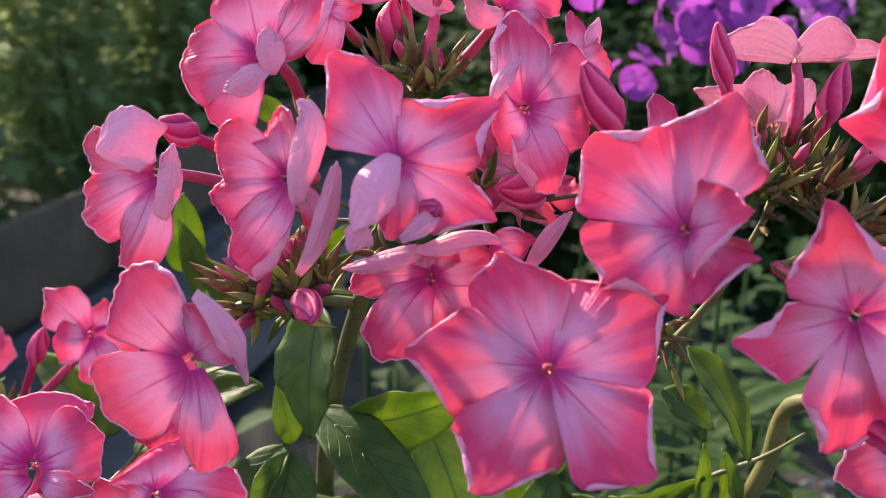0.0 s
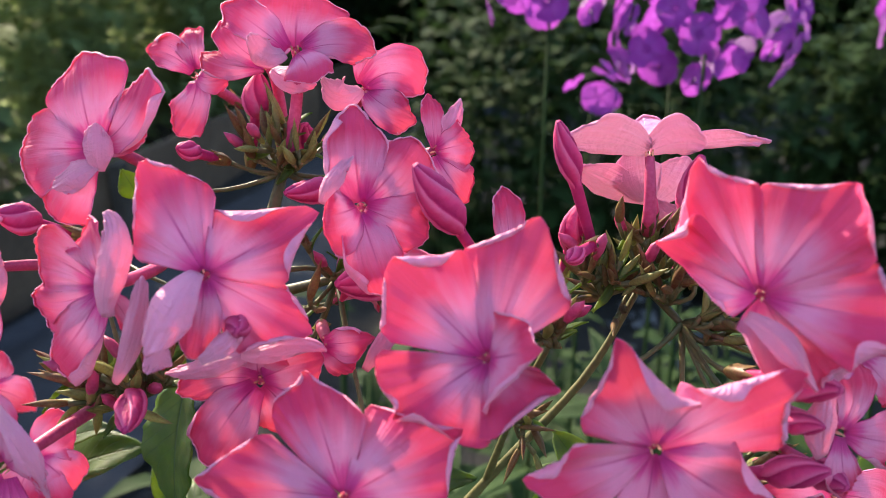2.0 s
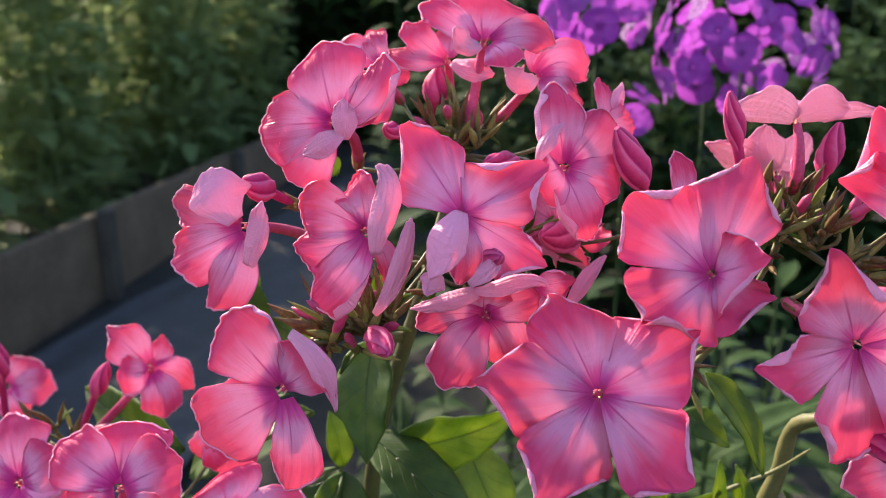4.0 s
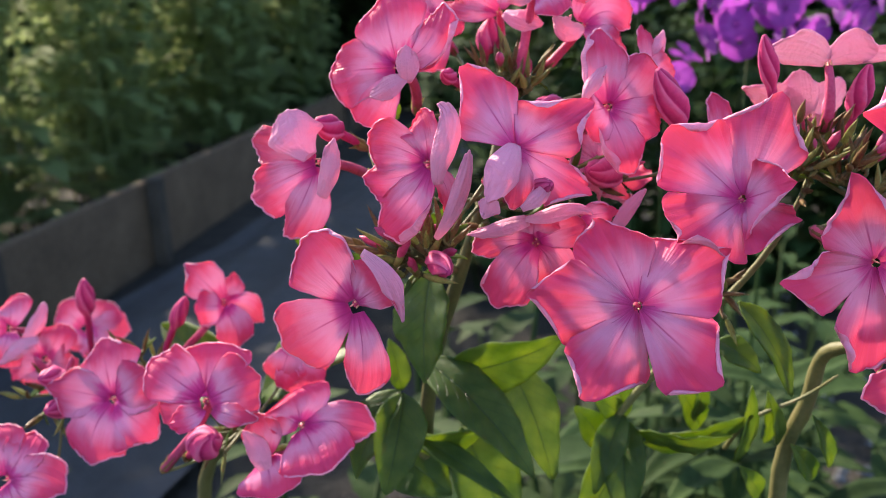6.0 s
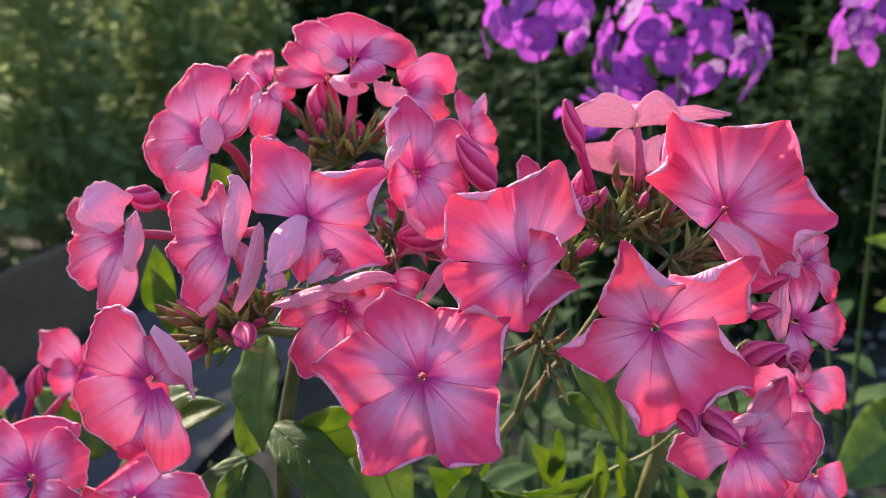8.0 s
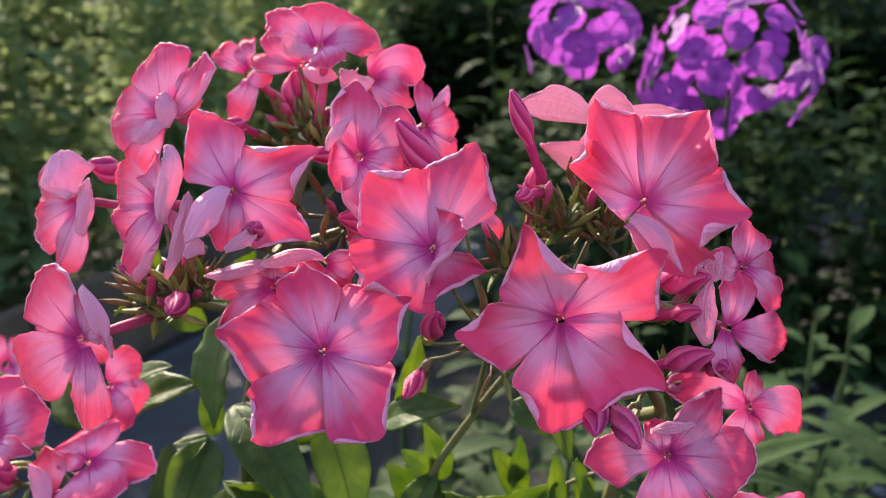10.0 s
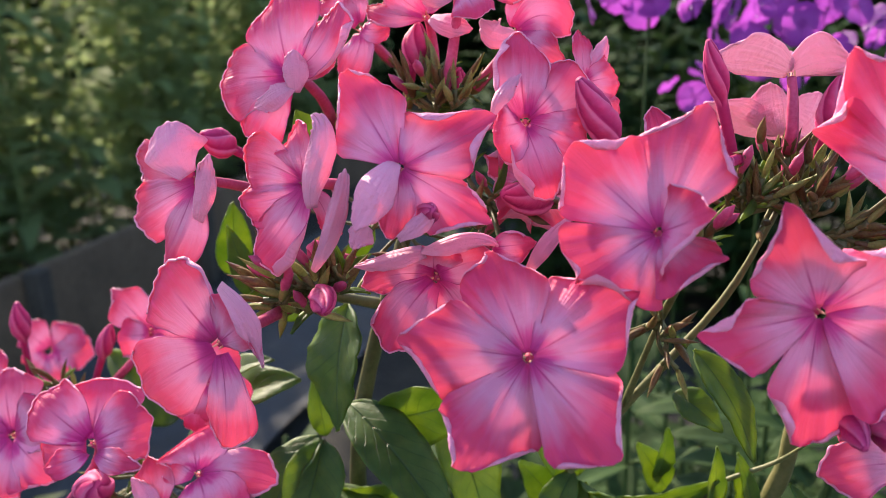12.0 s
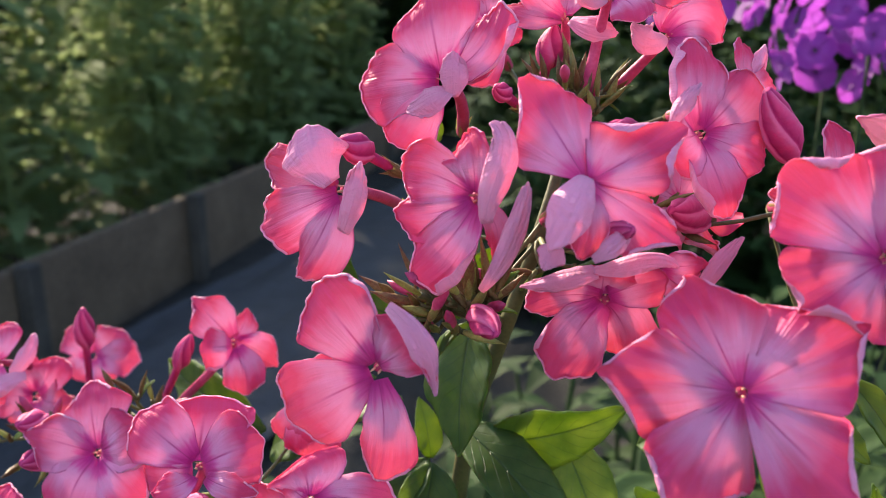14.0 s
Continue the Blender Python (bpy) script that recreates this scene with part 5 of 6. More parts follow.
flower(left, (-0.1921, 0.3000, 0.8085), (0.10, -0.89, 0.45), [
    S([(-0.1927, 0.3007, 0.8099), (-0.1856, 0.3019, 0.8150), (-0.1827, 0.3065, 0.8192)], (3.0, 7.1, 8.4, 8.0), (3.0, 7.1, 9.2, 8.8), hem=(0.5, 0.5)),
    S([(-0.1916, 0.3000, 0.8085), (-0.1817, 0.2992, 0.8088), (-0.1729, 0.3010, 0.8062)], (2.7, 6.4, 7.8, 7.4), (2.7, 6.4, 7.8, 7.4), hem=(0.5, 0.5)),
    S([(-0.1947, 0.3000, 0.8091), (-0.1991, 0.3000, 0.8142), (-0.2064, 0.3034, 0.8184)], (2.4, 5.7, 7.1, 6.7), (2.7, 6.4, 7.8, 7.4), hem=(0.5, 0.5)),
    S([(-0.1931, 0.2992, 0.8072), (-0.1888, 0.2966, 0.8032), (-0.1839, 0.2953, 0.7976)], (3.0, 7.1, 8.4, 8.0), (3.0, 7.1, 8.4, 8.0)),
    S([(-0.1946, 0.2991, 0.8072), (-0.1974, 0.2961, 0.8041), (-0.2001, 0.2946, 0.7997)], (2.7, 6.4, 7.8, 7.4), (2.7, 6.4, 7.8, 7.4))])
flower(left, (-0.1651, 0.2150, 0.8337), (0.00, -0.86, 0.50), [
    S([(-0.1648, 0.2156, 0.8348), (-0.1612, 0.2169, 0.8406), (-0.1611, 0.2216, 0.8450)], (2.3, 5.4, 6.9, 6.6), (2.3, 5.4, 6.9, 6.6), hem=(0.5, 0.5)),
    S([(-0.1639, 0.2148, 0.8334), (-0.1572, 0.2126, 0.8332), (-0.1534, 0.2150, 0.8337)], (2.2, 5.3, 6.9, 6.6), (2.2, 5.3, 6.9, 6.6), hem=(0.5, 0.5)),
    S([(-0.1650, 0.2142, 0.8324), (-0.1643, 0.2099, 0.8285), (-0.1651, 0.2089, 0.8233)], (2.5, 5.8, 7.5, 7.1), (2.5, 5.8, 7.5, 7.1), hem=(0.5, 0.5)),
    S([(-0.1663, 0.2150, 0.8337), (-0.1710, 0.2133, 0.8342), (-0.1776, 0.2150, 0.8338)], (2.2, 5.3, 6.9, 6.6), (2.2, 5.3, 6.9, 6.6), hem=(0.5, 0.5)),
    S([(-0.1660, 0.2156, 0.8348), (-0.1692, 0.2164, 0.8396), (-0.1738, 0.2200, 0.8423)], (2.1, 4.9, 6.5, 6.2), (2.1, 4.9, 6.5, 6.2), hem=(0.5, 0.5))])
flower(left, (-0.1694, 0.2050, 0.8499), (-0.10, -0.86, 0.50), [
    S([(-0.1696, 0.2056, 0.8509), (-0.1687, 0.2063, 0.8555), (-0.1706, 0.2104, 0.8590)], (2.3, 5.6, 7.2, 6.8), (2.3, 5.6, 7.2, 6.8), hem=(0.5, 0.5)),
    S([(-0.1628, 0.2012, 0.8479), (-0.1577, 0.2020, 0.8536), (-0.1565, 0.2067, 0.8588)], (1.2, 2.3, 2.5, 1.8), (1.2, 2.5, 2.7, 2.0), face=(0.00, 0.95, -0.31), roll=(40, 40), start=0.5),
    S([(-0.1703, 0.2051, 0.8499), (-0.1754, 0.2041, 0.8504), (-0.1827, 0.2068, 0.8504)], (2.2, 5.2, 6.7, 6.3), (2.2, 5.2, 6.7, 6.3), hem=(0.5, 0.5)),
    S([(-0.1571, 0.1997, 0.8482), (-0.1623, 0.1976, 0.8468), (-0.1693, 0.1966, 0.8404)], (1.2, 2.7, 2.9, 1.9), (1.2, 2.7, 2.9, 1.9), face=(0.00, 0.95, -0.76), roll=(40, 40), start=0.5),
    S([(-0.1693, 0.2044, 0.8489), (-0.1697, 0.2002, 0.8448), (-0.1720, 0.1989, 0.8389)], (2.6, 6.1, 7.6, 7.2), (2.6, 6.1, 7.6, 7.2), hem=(0.5, 0.5))])
flower(main, (-0.0254, 0.1880, 0.9457), (-0.20, -0.88, 0.42), [
    S([(-0.0260, 0.1885, 0.9466), (-0.0308, 0.1893, 0.9499), (-0.0378, 0.1929, 0.9502)], (1.2, 2.8, 3.3, 1.9), (1.6, 3.7, 4.2, 2.3), hem=(0.4, 1.2)),
    S([(-0.0257, 0.1887, 0.9471), (-0.0262, 0.1890, 0.9514), (-0.0281, 0.1933, 0.9556)], (1.2, 2.8, 3.4, 3.2), (1.2, 2.8, 3.4, 3.2), hem=(0.5, 0.5)),
    S([(-0.0251, 0.1875, 0.9449), (-0.0259, 0.1841, 0.9395), (-0.0301, 0.1834, 0.9339)], (1.7, 4.0, 5.0, 4.7), (1.7, 4.0, 5.0, 4.7), hem=(0.5, 0.5)),
    S([(-0.0248, 0.1880, 0.9460), (-0.0213, 0.1861, 0.9457), (-0.0181, 0.1869, 0.9469)], (1.3, 3.1, 4.0, 3.8), (1.3, 3.1, 4.0, 3.8))])
flower(left, (-0.0683, 0.1760, 0.8572), (0.15, -0.85, 0.50), [
    S([(-0.0683, 0.1762, 0.8574), (-0.0635, 0.1776, 0.8622), (-0.0596, 0.1805, 0.8622)], (2.0, 4.8, 6.1, 5.8), (2.2, 5.3, 6.5, 6.2), hem=(0.5, 0.5)),
    S([(-0.0677, 0.1757, 0.8564), (-0.0617, 0.1729, 0.8537), (-0.0590, 0.1730, 0.8492)], (2.2, 5.2, 6.5, 6.2), (2.2, 5.2, 6.5, 6.2), hem=(0.5, 0.5)),
    S([(-0.0684, 0.1753, 0.8561), (-0.0660, 0.1705, 0.8508), (-0.0660, 0.1685, 0.8438)], (2.3, 5.6, 6.9, 6.6), (2.3, 5.6, 6.9, 6.6), hem=(0.5, 0.5)),
    S([(-0.0693, 0.1755, 0.8566), (-0.0700, 0.1712, 0.8533), (-0.0722, 0.1694, 0.8472)], (1.8, 4.4, 5.6, 5.3), (1.8, 4.4, 5.6, 5.3), hem=(0.5, 0.5))])

tuft(main, nodes_of[main.name][0], [(-1, -0.2, 0.5), (-0.7, -0.3, 0.8), (-0.4, -0.4, 0.9), (0, -0.5, 0.8), (0.3, -0.4, 0.9), (0.6, -0.3, 0.7), (1, -0.2, 0.6), (-0.2, 0.2, 1), (0.3, 0.2, 1), (-0.9, -0.6, 0.2), (0.7, -0.7, 0.4), (0, -0.9, 0.5)], 1, 0.004, 0.011)
tuft(main, nodes_of[main.name][1], [(-1, -0.2, 0.1), (-1, -0.3, -0.15), (-1, -0.1, 0.35), (-0.6, -0.4, -0.4), (-0.3, -0.5, 0.4), (0.4, -0.4, 0.4), (0.8, -0.2, 0.2), (0.9, -0.3, -0.2), (-0.2, -0.5, -0.6), (0.2, -0.6, -0.1)], 2, 0.005, 0.015)
tuft(main, nodes_of[main.name][2], [(-0.5, -0.3, 0.9), (-0.6, -0.6, 0.2), (0.6, -0.4, -0.2), (0.8, -0.3, 0.2), (-0.2, -0.8, -0.2), (0.3, -0.7, 0.5), (1, -0.4, -0.3)], 3, 0.005, 0.015)
tuft(main, nodes_of[main.name][3], [(0.2, -0.6, -0.6), (-0.4, -0.5, -0.5), (0.5, -0.3, -0.6)], 4, 0.012, 0.025)
tuft(right, nodes_of[right.name][0], [(-0.5, -0.2, 0.8), (-0.3, -0.4, 0.9), (0, -0.3, 1), (0.25, -0.3, 0.9), (0.5, -0.3, 0.8), (0.7, -0.2, 0.6), (-0.8, -0.3, 0.3), (-0.7, -0.4, -0.2), (0.8, -0.4, 0.3), (0.2, -0.7, 0.6), (-0.2, -0.8, 0.2), (0.4, -0.8, 0.1), (0, 0.2, 1), (-0.4, -0.6, -0.4)], 5, 0.005, 0.012)
tuft(right, nodes_of[right.name][1], [(1, -0.2, 0), (1, -0.3, 0.2), (0.8, -0.4, -0.2), (0.6, -0.5, 0.4), (1, 0, -0.2), (0.3, -0.8, 0.2)], 6, 0.004, 0.010)
tuft(right, nodes_of[right.name][2], [(-0.6, -0.5, -0.2), (0.4, -0.6, -0.7), (-0.3, -0.6, 0.5), (0.3, -0.5, -0.9), (-0.1, -0.8, -0.5)], 7, 0.005, 0.015)
tuft(low, nodes_of[low.name][0], [(-0.6, -0.4, 0.3), (0.6, -0.3, 0.2), (0.3, -0.6, 0.3), (-0.2, -0.5, -0.5), (0.9, -0.2, 0.0), (0.7, -0.4, -0.3), (-0.5, -0.6, 0.6)], 8, 0.003, 0.007)
tuft(left, nodes_of[left.name][0], [(-0.5, -0.4, 0.8), (0, -0.4, 1), (0.5, -0.3, 0.8), (0.7, -0.5, 0.3), (-0.7, -0.5, 0.3), (0.2, -0.8, 0.4), (-0.2, -0.8, 0.1)], 9, 0.005, 0.015)
tuft(left, nodes_of[left.name][1], [(-0.3, -0.6, 0.5), (0.3, -0.6, 0.4), (-0.6, -0.5, 0), (0, -0.8, -0.2), (0.5, -0.5, -0.3), (-0.4, -0.7, -0.4)], 10, 0.005, 0.015)
tuft(left, nodes_of[left.name][2], [(-0.3, -0.6, 0.5), (0.3, -0.6, 0.4), (-0.6, -0.5, 0), (0.2, -0.8, -0.2), (0.6, -0.5, 0.1), (-0.4, -0.7, -0.4), (0.5, -0.4, -0.4)], 11, 0.005, 0.015)
tuft(right, (0.0603, 0.1580, 0.9078), [(-0.4, -0.2, 0.9), (-0.15, -0.4, 1), (0.1, -0.3, 1), (0.35, -0.2, 0.9), (0.6, -0.3, 0.7), (-0.6, -0.4, 0.6), (0, -0.7, 0.6)], 21, 0.002, 0.008)
stem(right, [nodes_of[right.name][0], (0.0603, 0.1580, 0.9078)], 0.0009, "side_branch")
tuft(right, (0.0716, 0.1520, 0.9090), [(-0.4, -0.2, 0.9), (-0.15, -0.4, 1), (0.1, -0.3, 1), (0.35, -0.2, 0.9), (0.6, -0.3, 0.7), (-0.6, -0.4, 0.6), (0, -0.7, 0.6)], 23, 0.002, 0.008)
stem(right, [nodes_of[right.name][0], (0.0716, 0.1520, 0.9090)], 0.0009, "side_branch")
tuft(main, (-0.0254, 0.1420, 0.8936), [(-0.4, -0.2, 0.9), (-0.15, -0.4, 1), (0.1, -0.3, 1), (0.35, -0.2, 0.9), (0.6, -0.3, 0.7), (-0.6, -0.4, 0.6), (0, -0.7, 0.6)], 26, 0.002, 0.008)
stem(main, [nodes_of[main.name][1], (-0.0254, 0.1420, 0.8936)], 0.0009, "side_branch")
tuft(main, (-0.0320, 0.1420, 0.8960), [(-1, -0.3, 0.2), (-0.8, -0.4, 0.5), (-0.9, -0.3, -0.2), (-0.4, -0.6, -0.4)], 27, 0.002, 0.008)
stem(main, [nodes_of[main.name][1], (-0.0320, 0.1420, 0.8960)], 0.0009, "side_branch")
tuft(right, (0.0494, 0.1500, 0.9010), [(-0.4, -0.2, 0.9), (-0.15, -0.4, 1), (0.1, -0.3, 1), (0.35, -0.2, 0.9), (0.6, -0.3, 0.7), (-0.6, -0.4, 0.6), (0, -0.7, 0.6)], 28, 0.002, 0.008)
stem(right, [nodes_of[right.name][2], (0.0494, 0.1500, 0.9010)], 0.0009, "side_branch")
bud(main, (0.0348, 0.1520, 0.9186), (0.0244, 0.1430, 0.9372), 0.0033, "plum-striped wound bud", 0.25)
bud(main, (-0.0137, 0.1860, 0.9301), (-0.0105, 0.1840, 0.9469), 0.0031, "crimson wound bud", 0.42)
bud(main, (-0.0045, 0.1900, 0.9280), (-0.0010, 0.1830, 0.9363), 0.0031, "round coral bud", 0.05)
bud(main, (0.0085, 0.1720, 0.9250), (-0.0009, 0.1580, 0.9280), 0.0026, "crimson wound bud", 0.10)
bud(main, (-0.0256, 0.1380, 0.8966), (-0.0212, 0.1220, 0.8984), 0.0026, "round carmine bud", 0.05)
bud(main, (0.0201, 0.1600, 0.9096), (0.0103, 0.1450, 0.9149), 0.0036, "crimson wound bud", 0.05)
bud(main, (-0.0188, 0.1750, 0.9306), (-0.0230, 0.1650, 0.9350), 0.0020, "crimson wound bud", 0.45)
bud(main, (-0.0272, 0.1500, 0.9037), (-0.0280, 0.1420, 0.9025), 0.0022, "crimson wound bud", 0.45)
bud(main, (-0.0082, 0.1450, 0.9079), (-0.0006, 0.1180, 0.9181), 0.0024, "plum-striped wound bud", 0.45)
bud(right, (0.0574, 0.1580, 0.9189), (0.0488, 0.1500, 0.9435), 0.0022, "crimson bud on a long tube", 0.50)
bud(right, (0.0748, 0.1620, 0.9180), (0.0766, 0.1580, 0.9359), 0.0027, "crimson bud on a long tube", 0.30)
bud(right, (0.0533, 0.1650, 0.9102), (0.0555, 0.1600, 0.9259), 0.0030, "crimson wound bud", 0.30)
bud(right, (0.0561, 0.1500, 0.9208), (0.0506, 0.1420, 0.9209), 0.0016, "plum-striped wound bud", 0.45)
bud(right, (0.0789, 0.1280, 0.9067), (0.0867, 0.1140, 0.9118), 0.0030, "crimson wound bud", 0.15)
bud(right, (0.0794, 0.1280, 0.8994), (0.0863, 0.1160, 0.9044), 0.0018, "crimson wound bud", 0.45)
bud(right, (0.0757, 0.1300, 0.8864), (0.0895, 0.1180, 0.8955), 0.0026, "crimson wound bud", 0.45)
bud(right, (0.0302, 0.1500, 0.8852), (0.0335, 0.1400, 0.8941), 0.0028, "round carmine bud", 0.05)
bud(right, (0.0285, 0.1500, 0.8761), (0.0256, 0.1400, 0.8734), 0.0022, "round carmine bud", 0.05)
bud(low, (0.0678, 0.1200, 0.8848), (0.0668, 0.1040, 0.8843), 0.0026, "magenta wound bud", 0.10)
bud(low, (0.0712, 0.1180, 0.8838), (0.0741, 0.1000, 0.8842), 0.0025, "magenta wound bud", 0.10)
bud(low, (0.0894, 0.1350, 0.8885), (0.0925, 0.1180, 0.8925), 0.0026, "crimson wound bud", 0.45)
bud(left, (-0.1587, 0.2350, 0.8255), (-0.1521, 0.2250, 0.8595), 0.0032, "crimson wound bud", 0.55)
bud(left, (-0.1238, 0.2150, 0.8343), (-0.1091, 0.2050, 0.8605), 0.0026, "crimson wound bud", 0.50)
bud(left, (-0.1397, 0.1900, 0.8404), (-0.1414, 0.1700, 0.8495), 0.0032, "crimson wound bud", 0.45)
bud(left, (-0.1376, 0.1900, 0.8316), (-0.1385, 0.1650, 0.8416), 0.0032, "crimson wound bud", 0.45)
bud(left, (-0.0967, 0.1600, 0.8302), (-0.0840, 0.1450, 0.8452), 0.0045, "crimson wound bud", 0.45)
bud(main, (-0.0443, 0.1600, 0.9189), (-0.0522, 0.1500, 0.9262), 0.0030, "crimson wound bud", 0.40)
stem(main, [(0.0, 0.20, 0.0), (-0.02, 0.195, 0.5), (-0.0329, 0.186, 0.8103), (-0.028, 0.18, 0.8521), nodes_of[main.name][3], nodes_of[main.name][0]], 0.0028, "stem")
stem(main, [(-0.0198, 0.1780, 0.8785), nodes_of[main.name][1]], 0.0014, "side_branch")
stem(main, [(-0.0147, 0.1740, 0.8989), nodes_of[main.name][2]], 0.0014, "side_branch")
stem(right, [(0.05, 0.20, 0.0), (0.02, 0.19, 0.5), (0.017, 0.18, 0.818), (0.0392, 0.172, 0.8552), (0.0598, 0.164, 0.8864), nodes_of[right.name][0]], 0.0014, "stem")
stem(right, [(0.0392, 0.172, 0.8552), nodes_of[right.name][2]], 0.0009, "side_branch")
stem(right, [(0.0598, 0.180, 0.8200), (0.0625, 0.172, 0.8348), (0.076, 0.168, 0.8435), (0.0806, 0.16, 0.8547)], 0.0007, "side_branch")
stem(right, [nodes_of[right.name][0], nodes_of[right.name][1]], 0.0010, "side_branch")
stem(low, [(0.11, 0.2, 0.0), (0.1, 0.19, 0.5), (0.0741, 0.178, 0.8171), (0.0794, 0.172, 0.8394), (0.0789, 0.168, 0.8588), nodes_of[low.name][1], nodes_of[low.name][0]], 0.0026, "stem")
stem(left, [(-0.13, 0.22, 0.0), (-0.13, 0.22, 0.5), (-0.1198, 0.2200, 0.7851), nodes_of[left.name][1], nodes_of[left.name][0], nodes_of[left.name][2]], 0.0026, "stem")
stem(side, [(0.3215, 0.435, 0.0), (0.3215, 0.425, 0.6878), (0.3115, 0.422, 0.7662), (0.3013, 0.42, 0.8239)], 0.002, "stem")
leaf(main, (-0.0272, 0.1680, 0.8825), (-0.0290, 0.1580, 0.8541), 0.0189, (-0.62, -0.74, 0.2), 0.06, 0.22)
leaf(main, (-0.0225, 0.1760, 0.8482), (0.0082, 0.1660, 0.8631), 0.0166, (0.45, -0.75, 0.15), 0.10, 0.20)
leaf(main, (-0.0302, 0.1740, 0.8532), (0.0001, 0.1500, 0.8298), 0.0154, (0.15, -0.55, 0.85), 0.10, 0.30)
leaf(main, (-0.0055, 0.1820, 0.8473), (0.0066, 0.1680, 0.8171), 0.0161, (0.5, -0.75, 0.05), 0.08, 0.22)
leaf(main, (-0.0376, 0.1720, 0.8445), (-0.0493, 0.1580, 0.8243), 0.0142, (-0.5, -0.6, 0.75), 0.10, 0.35)
leaf(main, (-0.0361, 0.1700, 0.8445), (-0.0405, 0.1520, 0.8230), 0.0146, (0.3, -0.6, 0.75), 0.10, 0.35)
leaf(main, (-0.0373, 0.1760, 0.8423), (-0.0408, 0.1800, 0.8569), 0.0073, (0.5, -0.75, -0.1), 0.06, 0.25)
leaf(main, (-0.0356, 0.1800, 0.8215), (-0.0135, 0.1720, 0.8310), 0.0122, (0.5, -0.75, 0.0), 0.08, 0.20)
leaf(main, (-0.0355, 0.1760, 0.8275), (-0.0034, 0.1600, 0.8136), 0.0076, (0.2, -0.4, 0.9), 0.06, 0.25)
leaf(main, (-0.0429, 0.1850, 0.8163), (-0.0234, 0.1780, 0.8046), 0.0195, (0.2, -0.6, 0.7), 0.10, 0.20)
leaf(main, (-0.0197, 0.1900, 0.8214), (-0.0057, 0.1800, 0.7862), 0.0217, (0.1, -0.6, 0.75), 0.10, 0.20)
leaf(right, (0.0298, 0.1780, 0.8300), (0.0546, 0.1600, 0.8360), 0.0136, (0.5, -0.7, -0.1), 0.10, 0.20)
leaf(right, (0.0280, 0.1760, 0.8319), (0.0272, 0.1580, 0.8094), 0.0128, (-0.3, -0.6, 0.75), 0.10, 0.35)
leaf(right, (0.0281, 0.1800, 0.8311), (0.0184, 0.1760, 0.8410), 0.0074, (0.5, -0.7, 0), 0.08, 0.20)
leaf(right, (0.0321, 0.1820, 0.8270), (0.0125, 0.1680, 0.7957), 0.0154, (0.3, -0.65, 0.6), 0.10, 0.25)
leaf(right, (0.0602, 0.1720, 0.8206), (0.0613, 0.1680, 0.8473), 0.0075, (0.55, -0.75, 0), 0.06, 0.30)
leaf(right, (0.0525, 0.1600, 0.8759), (0.0648, 0.1500, 0.8540), 0.0093, (0.25, -0.5, 0.83), 0.10, 0.30)
leaf(right, (0.0724, 0.1720, 0.8263), (0.0666, 0.1680, 0.8444), 0.0048, (0.5, -0.75, 0), 0.06, 0.30)
leaf(right, (0.0498, 0.1660, 0.8625), (0.0603, 0.1600, 0.8556), 0.0085, (0.1, -0.6, 0.8), 0.08, 0.20)
leaf(right, (0.0532, 0.1840, 0.8248), (0.0443, 0.1800, 0.8406), 0.0085, (0.5, -0.75, 0), 0.06, 0.25)
leaf(low, (0.0839, 0.1720, 0.8148), (0.0742, 0.1680, 0.8288), 0.0066, (0.5, -0.75, 0), 0.06, 0.25)
leaf(low, (0.0883, 0.1720, 0.8187), (0.0795, 0.1680, 0.8380), 0.0055, (0.1, -0.7, 0.7), 0.06, 0.25)
leaf(low, (0.0704, 0.1760, 0.8061), (0.0613, 0.1700, 0.8200), 0.0067, (0.4, -0.75, 0.2), 0.06, 0.25)
leaf(main, (-0.0678, 0.2000, 0.8788), (-0.0650, 0.1980, 0.9002), 0.0102, (0.5, -0.75, -0.05), 0.06, 0.20)
leaf(main, (-0.0607, 0.1960, 0.8729), (-0.0648, 0.1920, 0.8953), 0.0072, (0.3, -0.7, 0.4), 0.06, 0.25)
leaf(main, (-0.0420, 0.1860, 0.8728), (-0.0578, 0.1840, 0.8819), 0.0095, (0.45, -0.75, 0), 0.06, 0.20)
leaf(main, (-0.0297, 0.1800, 0.8912), (-0.0216, 0.1760, 0.8985), 0.0060, (0.5, -0.75, -0.1), 0.06, 0.20)
leaf(main, (-0.0401, 0.1840, 0.8870), (-0.0305, 0.1780, 0.8790), 0.0068, (0.5, -0.75, -0.1), 0.06, 0.20)
leaf(left, (-0.0780, 0.1960, 0.8441), (-0.0525, 0.1840, 0.8602), 0.0100, (0.2, -0.5, 0.85), 0.08, 0.20)
leaf(main, (-0.0362, 0.1760, 0.9217), (-0.0391, 0.1760, 0.9277), 0.0057, (0.5, -0.75, -0.1), 0.06, 0.20)
leaf(right, (0.0184, 0.1780, 0.8517), (0.0237, 0.1760, 0.8756), 0.0085, (0.4, -0.7, 0.4), 0.08, 0.25)
leaf(right, (0.0128, 0.1740, 0.8500), (0.0367, 0.1640, 0.8608), 0.0104, (-0.2, -0.6, 0.8), 0.10, 0.25)
leaf(right, (0.0278, 0.1760, 0.8344), (0.0183, 0.1640, 0.8151), 0.0093, (-0.2, -0.65, 0.7), 0.10, 0.30)
leaf(right, (0.0300, 0.1840, 0.8282), (0.0240, 0.1820, 0.8466), 0.0080, (0.5, -0.75, 0), 0.08, 0.25)
